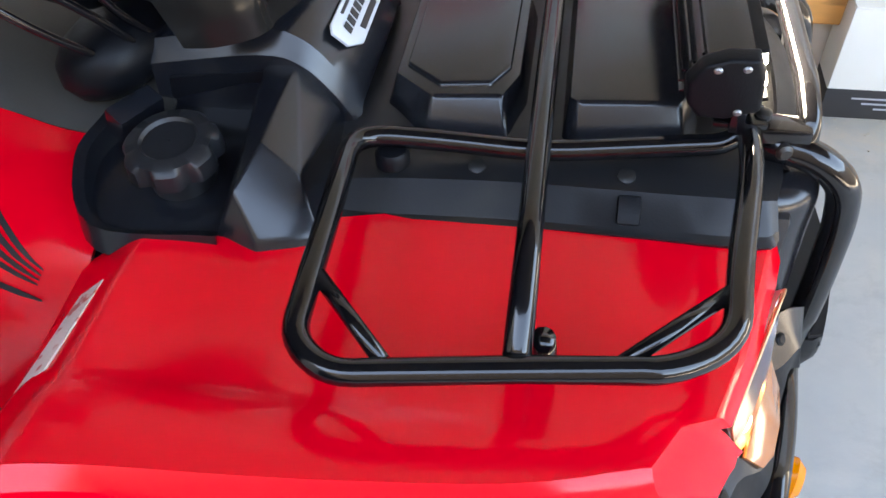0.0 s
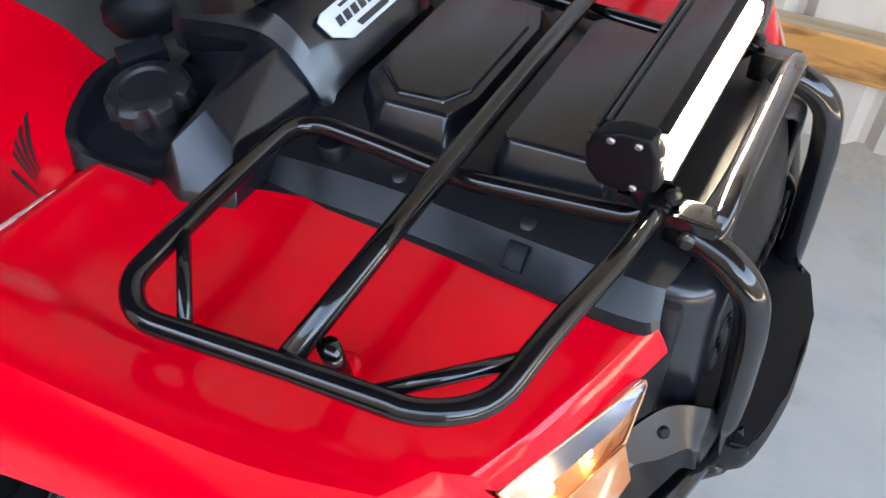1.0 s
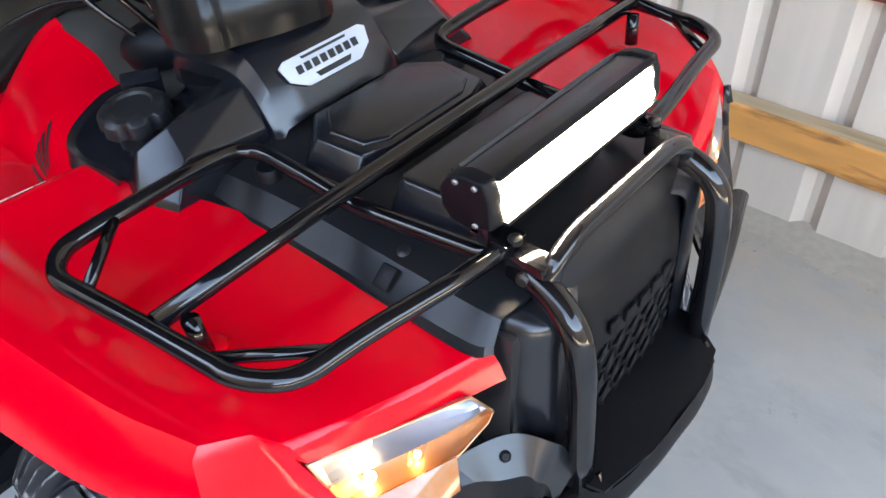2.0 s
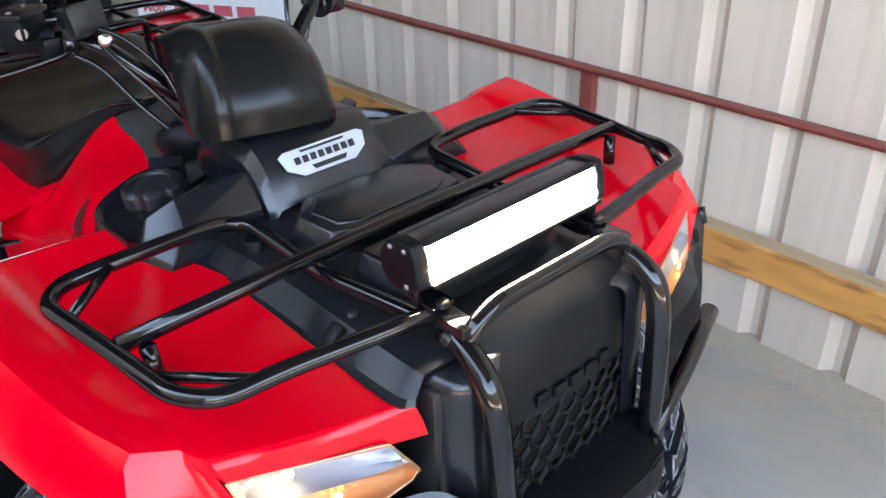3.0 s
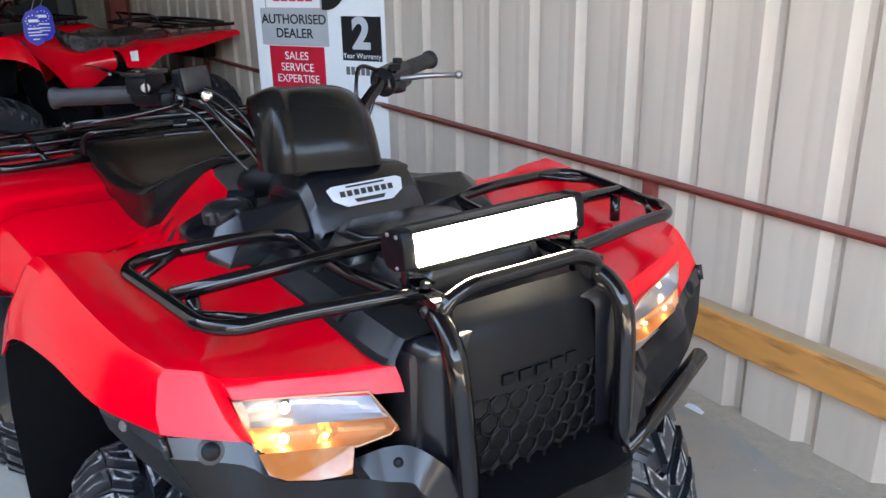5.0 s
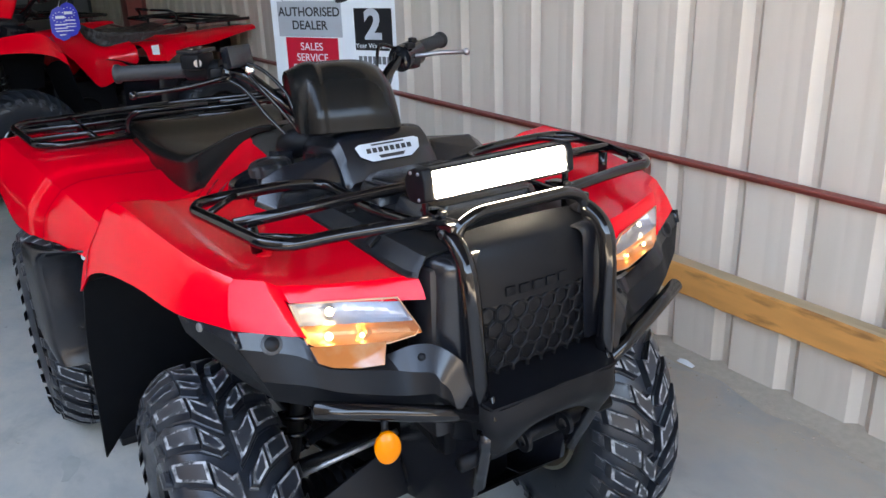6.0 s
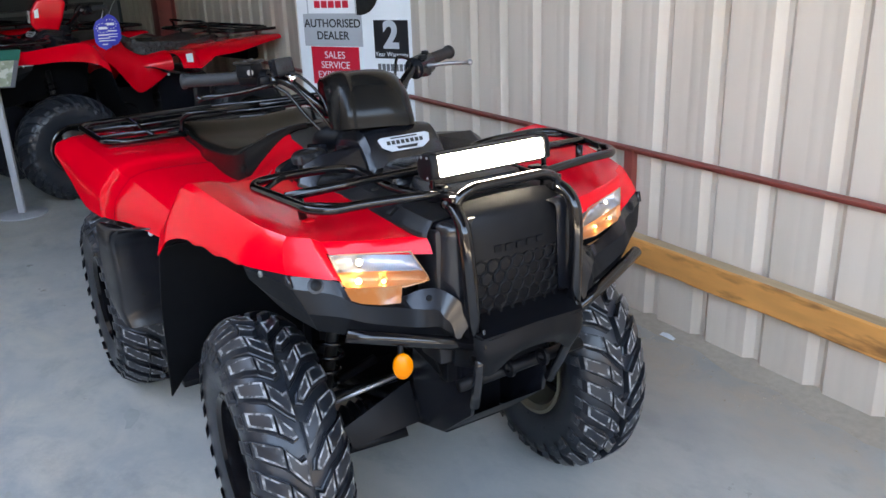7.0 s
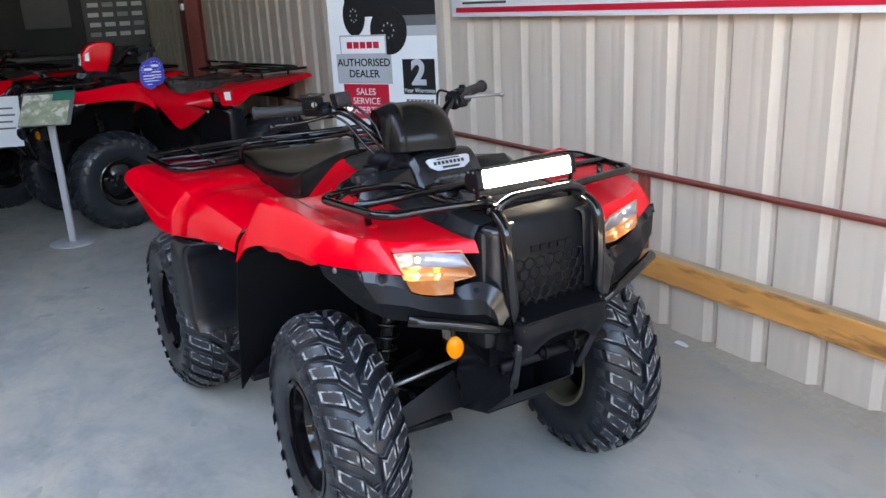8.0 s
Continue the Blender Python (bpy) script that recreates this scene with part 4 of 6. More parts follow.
def console(q, s_cap=-1):
    """Sloped black cover before the handlebar, with the badge and the fuel cap tray."""
    rows = []
    for x, edge, top in ((-0.030, 0.950, 0.978), (-0.052, 0.952, 1.016), (-0.080, 0.955, 1.047), (-0.120, 0.958, 1.056), (-0.230, 0.958, 1.040)):
        rows.append([(x - 0.004, 0.114, edge), (x - 0.003, 0.110, top - 0.024), (x - 0.002, 0.096, top - 0.005), (x, 0.06, top), (x + 0.002, 0.0, top + 0.002)])
    rows = [[(x + 0.012, y, z - 0.004) for x, y, z in row] for row in rows]
    g = [row + [(x, -y, z) for x, y, z in row[-2::-1]] for row in rows]
    c = part("handlebar_shroud", surf(g, 4, 1, 1, (0.5, 0, 1), 0.004), BLACK, q, "sloped satin black cover carrying a badge", 32)
    # badge: plain pale shield with dark bars
    n = Vector((0.80, 0, 0.60))
    u, v = Vector((0, 1, 0)), Vector((-0.60, 0, 0.80))
    o = Vector((-0.0415, -0.003, 1.017))
    def on(a, b, h=0.0):
        return o + u * a * 0.95 + v * b * 0.86 + n * h
    sh = [(-0.076, 0.018), (-0.066, 0.024), (0.066, 0.024), (0.076, 0.018), (0.070, -0.006), (0.046, -0.022), (-0.046, -0.022), (-0.070, -0.006)]
    badge = part("badge", plate([on(a, b, 0.002) for a, b in sh], n * 0.003, 0.0008), BADGE, c, "pale shield-shaped badge with dark bars")
    part("badge_bar", plate([on(a, b, 0.0052) for a, b in ((-0.040, 0.020), (0.040, 0.020), (0.038, 0.016), (-0.038, 0.016))], n * 0.0006, 0), INK, badge)
    part("badge_bar", plate([on(a, b, 0.0052) for a, b in ((-0.030, -0.009), (0.034, -0.009), (0.028, -0.017), (-0.026, -0.017))], n * 0.0006, 0), INK, badge)
    for k in range(8):
        a = -0.054 + k * 0.0138
        part("badge_mark", plate([on(a, 0.0100, 0.0059), on(a + 0.010, 0.0100, 0.0059), on(a + 0.0095, -0.002, 0.0059), on(a - 0.0005, -0.002, 0.0059)], n * 0.0004, 0), INK, badge)
    for s in (-1, 1):
        # faceted wing beside the badge, which walls the tray
        pts = [(-0.104, 0.114, 1.020), (-0.076, 0.100, 1.018), (-0.038, 0.114, 0.974), (-0.046, 0.2225, 0.9855), (-0.024, 0.256, 0.9500), (-0.0745, 0.2765, 0.9560), (-0.0950, 0.2535, 0.9920), (-0.078, 0.2165, 1.0140),
               (-0.135, 0.110, 0.944), (-0.034, 0.110, 0.942), (-0.022, 0.266, 0.932), (-0.075, 0.290, 0.930), (-0.122, 0.272, 0.934)]
        bm = bmesh.new()
        solid(bm, [(x, y * s, z) for x, y, z in pts], [(0, 1, 7, 6), (1, 2, 3), (1, 3, 7), (7, 3, 4, 5, 6), (0, 6, 12, 8), (6, 5, 11, 12), (5, 4, 10, 11), (4, 3, 2, 9, 10), (2, 1, 0, 8, 9), (8, 12, 11, 10, 9)])
        soften(bm, 0.003, 2, 8)
        part("console_wing", bm, BLACK, c, "angular satin black console wing", 50)
        # tray around the cap with its raised edge
        tray = [(-0.100, s * 0.270, 0.934), (-0.230, s * 0.272, 0.930), (-0.270, s * 0.203, 0.940), (-0.250, s * 0.09, 0.950), (-0.090, s * 0.09, 0.950)]
        part("console_tray", plate(tray, (0, 0, 0.018), 0.004), BLACK, c)
        g = [[(-0.110, 0.282, 0.934), (-0.226, 0.282, 0.932), (-0.272, 0.208, 0.942), (-0.262, 0.150, 0.95)], [(-0.110, 0.278, 0.960), (-0.224, 0.277, 0.960), (-0.268, 0.206, 0.974), (-0.258, 0.150, 0.985)], [(-0.110, 0.268, 0.956), (-0.220, 0.268, 0.955), (-0.258, 0.203, 0.972), (-0.246, 0.150, 0.983)], [(-0.110, 0.262, 0.940), (-0.216, 0.262, 0.938), (-0.250, 0.200, 0.95), (-0.240, 0.150, 0.955)]]
        part("tray_edge", surf(g, 1, 5, s, (0, s, 1), 0.003), BLACK, c)
        bk = block((0.024, 0.050, 0.032), (0, 0, 0), 0.004)
        bk.transform(Matrix.Translation((-0.222, s * 0.160, 0.990)) @ Matrix.Rotation(s * 0.5, 4, "Z") @ Matrix.Rotation(0.35, 4, "Y"))
        part("tray_block", bk, BLACK, c)
        part("tray_wall", plate([(-0.105, s * 0.112, 1.012), (-0.205, s * 0.115, 1.000), (-0.215, s * 0.110, 0.945), (-0.110, s * 0.110, 0.945)], (0, -s * 0.012, 0), 0.003), DULL, c)
    # scalloped fuel cap
    bm = bmesh.new()
    rings = []
    for r, z in ((0.001, 0.032), (0.028, 0.032), (0.031, 0.035), (0.045, 0.033), (0.051, 0.028), (0.053, 0.012), (0.036, 0.008), (0.036, -0.022), (0.001, -0.022)):
        ring = []
        for k in range(72):
            a = 2 * math.pi * k / 72
            rr = r * (1 - (0.13 if r > 0.046 else 0) * max(0, math.cos(7 * a)) ** 1.5)
            ring.append(bm.verts.new((rr * math.cos(a), rr * math.sin(a), z)))
        rings.append(ring)
    for a, b in zip(rings, rings[1:]):
        for k in range(72):
            bm.faces.new((a[k], a[(k + 1) % 72], b[(k + 1) % 72], b[k]))
    bmesh.ops.recalc_face_normals(bm, faces=bm.faces)
    bm.transform(pose(-0.165, s_cap * 0.206, 0.972, -6 * s_cap, 0, 0) @ Matrix.Diagonal((0.84, 0.84, 1.0, 1)))
    part("fuel_cap", bm, PANEL, c, "round black scalloped fuel cap")


def handlebars(q, red_pod):
    yoke = Matrix.Translation((-0.19, -0.022, 0)) @ Matrix.Rotation(radians(-15), 4, "Z") @ Matrix.Translation((0.19, 0, 0)) @ Matrix.Diagonal((1, 0.88, 1, 1))
    path = [(-0.530, -0.398, 1.160), (-0.400, -0.240, 1.166), (-0.335, -0.180, 1.162), (-0.285, -0.115, 1.090), (-0.275, -0.080, 1.060), (-0.270, 0.050, 1.060), (-0.285, 0.100, 1.085), (-0.315, 0.180, 1.150), (-0.350, 0.240, 1.164), (-0.420, 0.372, 1.174)]
    bar = part("handlebar", tubed(path, 0.0125, 12, 0.04), STEEL_BLACK, q, "black steel handlebar, turned slightly")
    # padded cover over the bar's middle, folded along one side
    g = []
    for xf, zc, half in ((-0.068, 1.060, 0.122), (-0.078, 1.106, 0.124), (-0.115, 1.158, 0.120), (-0.183, 1.182, 0.117), (-0.270, 1.167, 0.112), (-0.322, 1.098, 0.100)):
        g.append([(xf + dx, half * k, zc + dz * (1 if zc > 1.06 else 0.2)) for k, dx, dz in ((-1.04, -0.062, -0.024), (-0.96, -0.034, -0.016), (-0.78, -0.008, -0.003), (-0.60, 0.000, 0.002), (-0.46, -0.003, -0.001), (0.0, 0.002, 0.0), (0.40, -0.002, -0.003), (0.70, -0.010, -0.014), (0.88, -0.026, -0.032), (0.93, -0.05, -0.050))])
    if red_pod:
        # tall lamp pod with a sloped front and a flat crown
        side = [(-0.100, 1.020), (-0.062, 1.085), (-0.072, 1.160), (-0.118, 1.228), (-0.190, 1.246), (-0.272, 1.240), (-0.296, 1.205), (-0.262, 1.110), (-0.215, 1.015)]
        bm = prism(bmesh.new(), [Vector((x, -0.098, z)) for x, z in side], None, [Vector((x, 0.098, z)) for x, z in side], 0.026, 4)
    else:
        bm = surf(g, 5, 3, 1, (0.3, 0, 1), 0.005)
    bm.transform(yoke)
    part("handlebar_cover", bm, RED if red_pod else VINYL, q, "red handlebar headlamp pod" if red_pod else "satin black padded handlebar cover", 50)
    part("steering_stem", joined(tubed([(-0.19, 0, 0.90), (-0.28, 0, 1.07)], 0.03, 14, 0), block((0.10, 0.12, 0.05), (-0.24, 0, 1.035), 0.01)), DULL, q)
    boot = lathe([(0.001, 0.062), (0.030, 0.060), (0.052, 0.050), (0.066, 0.030), (0.072, 0.0), (0.066, -0.035), (0.050, -0.060), (0.001, -0.065)], 32, "z", closed=False)
    boot.transform(pose(-0.272, -0.065, 1.008, 0, -22, 0) @ Matrix.Diagonal((0.9, 1.15, 0.55, 1)))
    part("steering_boot", boot, DULL, q, "glossy black rounded boot under the handlebar cover", 60)
    if red_pod:
        bm = plate([(-0.061, -0.055, 1.088), (-0.061, 0.070, 1.088), (-0.070, 0.066, 1.165), (-0.070, -0.050, 1.165)], (0.004, 0, 0.001), 0.001)
        bm.transform(yoke)
        badge = part("pod_badge", bm, WHITE, q, "white badge with a dark bar")
        bm = plate([(-0.0575, -0.035, 1.112), (-0.0575, 0.050, 1.112), (-0.0605, 0.050, 1.140), (-0.0605, -0.035, 1.140)], (0.002, 0, 0.0005), 0)
        bm.transform(yoke)
        part("badge_bar", bm, INK, badge)
        bm = plate([(-0.090, 0.0992, 1.120), (-0.118, 0.0992, 1.120), (-0.122, 0.0992, 1.180), (-0.096, 0.0992, 1.165)], (0, 0.001, 0), 0)
        bm.transform(yoke)
        part("side_sticker", bm, WHITE, q)
    for a, b in (((-0.428, -0.272, 1.166), (-0.527, -0.395, 1.160)), ((-0.366, 0.268, 1.166), (-0.422, 0.376, 1.175))):
        a, b = Vector(a), Vector(b)
        gr = tube(bmesh.new(), [a.lerp(b, k / 28) for k in range(29)], 0.0160, 14, taper=lambda t: 1.30 if t > 0.93 else 1.0 + 0.06 * (int(t * 28) % 2))
        part("grip", gr, GRIP, bar, "ribbed dark grey rubber grip")
    # clamp, brake fluid pot with its screwed lid, and the square display beside it
    part("control_block", joined(tubed([(-0.425, -0.268, 1.166), (-0.375, -0.212, 1.166)], 0.022, 14, 0), block((0.034, 0.046, 0.034), (-0.372, -0.222, 1.156), 0.008)), DULL, bar)
    pot = block((0.046, 0.064, 0.034), (0, 0, 0), 0.009)
    pot.transform(pose(-0.388, -0.258, 1.188, 0, 0, 40))
    rs = part("fluid_reservoir", pot, DULL, bar, "black brake fluid reservoir")
    lid = block((0.052, 0.070, 0.008), (0, 0, 0), 0.003)
    lid.transform(pose(-0.388, -0.258, 1.209, 0, 0, 40))
    cap = part("reservoir_lid", lid, BLACK, rs)
    for k in (-1, 1):
        part("screw", bolt((-0.388 + 0.019 * k, -0.258 - 0.016 * k, 1.213), (0, 0, 1), 0.0045, 0.002), ALLOY, rs)
    part("fluid_window", lathe([(0.001, 0.002), (0.008, 0.002), (0.008, -0.004), (0.001, -0.004)], 14, "x", (-0.356, -0.268, 1.186), closed=False), ALLOY, rs)
    box = block((0.030, 0.060, 0.046), (0, 0, 0), 0.006)
    box.transform(pose(-0.335, -0.190, 1.194, 0, -12, 18))
    part("switch_box", box, BLACK, bar, "square black display box on the handlebar")
    part("clamp_bolt", bolt((-0.303, -0.176, 1.168), (0.9, -0.3, 0.2), 0.010, 0.006), CHROME, bar)
    part("brake_lever", tube(bmesh.new(), rounded([(-0.352, -0.205, 1.160), (-0.322, -0.225, 1.156), (-0.330, -0.300, 1.144), (-0.342, -0.402, 1.138)], 0.03), 0.0056, 10), STEEL_BLACK, bar, "black brake lever")
    ball = bmesh.new()
    bmesh.ops.create_uvsphere(ball, u_segments=12, v_segments=8, radius=0.0085, matrix=Matrix.Translation((-0.343, -0.408, 1.138)))
    part("lever_ball", ball, STEEL_BLACK, bar)
    part("lever_pivot", lathe([(0.001, 0.012), (0.010, 0.012), (0.012, 0.009), (0.012, -0.010), (0.001, -0.010)], 14, "z", (-0.345, -0.212, 1.160), closed=False), STEEL_BLACK, bar)
    # rounded switch housing and alloy lever on the other side
    house = joined(tubed([(-0.330, 0.200, 1.152), (-0.362, 0.262, 1.160)], 0.031, 18, 0), block((0.052, 0.050, 0.040), (-0.338, 0.226, 1.146), 0.014))
    part("switch_housing", house, BLACK, bar, "black handlebar switch housing")
    part("thumb_switch", joined(block((0.016, 0.022, 0.014), (-0.318, 0.222, 1.182), 0.004), block((0.018, 0.016, 0.012), (-0.352, 0.250, 1.190), 0.004)), DULL, bar)
    part("brake_lever", tube(bmesh.new(), rounded([(-0.335, 0.225, 1.155), (-0.300, 0.245, 1.160), (-0.280, 0.280, 1.164), (-0.258, 0.336, 1.162)], 0.03), 0.0056, 10), ALLOY, bar, "grey alloy brake lever")
    ball = bmesh.new()
    bmesh.ops.create_uvsphere(ball, u_segments=12, v_segments=8, radius=0.0090, matrix=Matrix.Translation((-0.257, 0.340, 1.162)))
    part("lever_ball", ball, ALLOY, bar)
    cables = (((-0.335, -0.185, 1.185), (-0.300, -0.150, 1.165), (-0.262, -0.120, 1.120), (-0.235, -0.105, 1.060), (-0.20, -0.06, 0.99)),
              ((-0.310, -0.180, 1.160), (-0.280, -0.165, 1.130), (-0.250, -0.130, 1.075), (-0.225, -0.10, 1.02)),
              ((-0.345, -0.215, 1.150), (-0.320, -0.185, 1.125), (-0.285, -0.155, 1.070), (-0.255, -0.12, 1.02)),
              ((-0.340, 0.200, 1.175), (-0.330, 0.150, 1.188), (-0.305, 0.125, 1.155), (-0.290, 0.115, 1.10), (-0.26, 0.08, 1.03)),
              ((-0.335, 0.205, 1.160), (-0.320, 0.180, 1.165), (-0.300, 0.160, 1.125), (-0.290, 0.130, 1.07), (-0.26, 0.09, 1.01)))
    for c in cables:
        part("control_cable", tube(bmesh.new(), spline(c, 6), 0.0042, 8), STEEL_BLACK, bar)


def tank_and_seat(q, wrapped):
    # red side panels that rise to a peak between the tank cover and the seat
    for s in (-1, 1):
        g = [
            [(-0.240, 0.150, 0.950), (-0.240, 0.205, 0.942), (-0.240, 0.255, 0.925), (-0.245, 0.292, 0.895), (-0.255, 0.302, 0.83), (-0.26, 0.295, 0.68)],
            [(-0.310, 0.150, 0.957), (-0.312, 0.200, 0.950), (-0.318, 0.245, 0.930), (-0.325, 0.282, 0.893), (-0.335, 0.294, 0.82), (-0.345, 0.288, 0.66)],
            [(-0.400, 0.126, 0.961), (-0.402, 0.185, 0.946), (-0.408, 0.235, 0.918), (-0.415, 0.270, 0.875), (-0.422, 0.286, 0.80), (-0.425, 0.284, 0.64)],
            [(-0.480, 0.121, 0.969), (-0.482, 0.172, 0.942), (-0.486, 0.220, 0.905), (-0.490, 0.258, 0.858), (-0.494, 0.282, 0.78), (-0.495, 0.284, 0.62)],
            [(-0.548, 0.119, 0.976), (-0.550, 0.165, 0.938), (-0.552, 0.212, 0.893), (-0.555, 0.252, 0.842), (-0.558, 0.284, 0.76), (-0.56, 0.286, 0.60)],
            [(-0.590, 0.180, 0.880), (-0.592, 0.205, 0.865), (-0.595, 0.235, 0.845), (-0.600, 0.268, 0.810), (-0.605, 0.293, 0.74), (-0.61, 0.292, 0.59)],
            [(-0.680, 0.220, 0.832), (-0.685, 0.275, 0.815), (-0.690, 0.305, 0.785), (-0.695, 0.315, 0.75), (-0.70, 0.315, 0.70), (-0.70, 0.305, 0.58)],
        ]
        if wrapped:
            # pointed panel that narrows downwards
            g.append([(-0.820, y + 0.06, z + 0.02) for x, y, z in g[-1]])
            for row, low in zip(g, (0.90, 0.87, 0.80, 0.70, 0.58, 0.535, 0.640, 0.745)):
                row[:] = [(x, y, z if z > low else low + 0.12 * (z - low)) for x, y, z in row]
        sheet = surf(g, 4, 4, s, (0, s, 0.4), 0.004)
        tree = BVHTree.FromBMesh(sheet)
        p = part("side_panel", sheet, RED, q, "glossy red side panel", 45)

        def decal(name, x0, z0, x1, z1, wide):
            # a thin printed strip that follows the panel
            bm = bmesh.new()
            last = None
            for i in range(9):
                x, z, h = x0 + (x1 - x0) * i / 8, z0 + (z1 - z0) * i / 8, wide * (0.35 + 0.65 * min(1, i / 4))
                pair = []
                for dz in (h / 2, -h / 2):
                    spot = tree.ray_cast(Vector((x, s * 0.6, z + dz)), Vector((0, -s, 0)))
                    if spot[0] is not None:
                        pair.append(bm.verts.new(spot[0] + Vector((0, s * 0.0012, 0.0006))))
                if len(pair) == 2 and last:
                    bm.faces.new((last[0], pair[0], pair[1], last[1]))
                last = pair if len(pair) == 2 else None
            part(name, bm, INK, p)
        for k in range(4):
            decal("wing_bar", -0.290 - 0.003 * k, 0.900 - 0.005 * k, -0.347, 0.928 - 0.010 * k, 0.0055)
        decal("maker_bar", -0.300, 0.867, -0.352, 0.876, 0.008)
    # dull tank cover from the tray up to the seat nose
    g = []
    for x, half, edge, top in ((-0.205, 0.158, 0.952, 0.995), (-0.260, 0.156, 0.956, 1.004), (-0.320, 0.147, 0.958, 1.010), (-0.400, 0.127, 0.962, 1.014), (-0.480, 0.122, 0.970, 1.012), (-0.550, 0.119, 0.977, 1.004)):
        g.append([(x, half * k, edge + (top - edge) * (1 - abs(k) ** 2.2)) for k in (-1, -0.8, -0.4, 0, 0.4, 0.8, 1)])
    part("tank_cover", surf(g, 4, 3, 1, (0, 0, 1), 0.004), TANK, q, "black tank cover with its sheen put into a lighter colour")
    # saddle: narrow nose, deep skirts at the knees, broad back
    g = []
    for x, half, top, drop in ((-0.470, 0.085, 1.012, 0.012), (-0.520, 0.118, 1.004, 0.024), (-0.565, 0.165, 0.982, 0.060), (-0.610, 0.206, 0.952, 0.090), (-0.660, 0.234, 0.930, 0.108), (-0.730, 0.246, 0.917, 0.116), (-0.830, 0.252, 0.909, 0.118), (-0.930, 0.254, 0.904, 0.104), (-1.02, 0.250, 0.902, 0.070), (-1.10, 0.248, 0.905, 0.060), (-1.24, 0.240, 0.922, 0.072), (-1.30, 0.205, 0.905, 0.075)):
        row = []
        # nearly flat top, a firm ridge, then a skirt that hollows before it tucks in
        for a, b in ((-0.93, -1.0), (-0.985, -0.80), (-0.975, -0.52), (-0.985, -0.30), (-1.0, -0.16), (-0.975, -0.03), (-0.90, 0.02), (-0.62, -0.05), (-0.32, -0.13), (0.0, -0.16), (0.32, -0.13), (0.62, -0.05), (0.90, 0.02), (0.975, -0.03), (1.0, -0.16), (0.985, -0.30), (0.975, -0.52), (0.985, -0.80), (0.93, -1.0)):
            row.append((x, half * a, top + drop * b))
        g.append(row)
    part("seat", surf(g, 5, 3, 1, (0, 0, 1), 0.010), WRAP if wrapped else VINYL, q, "black seat still in clear wrapping" if wrapped else "black vinyl saddle seat", 60)


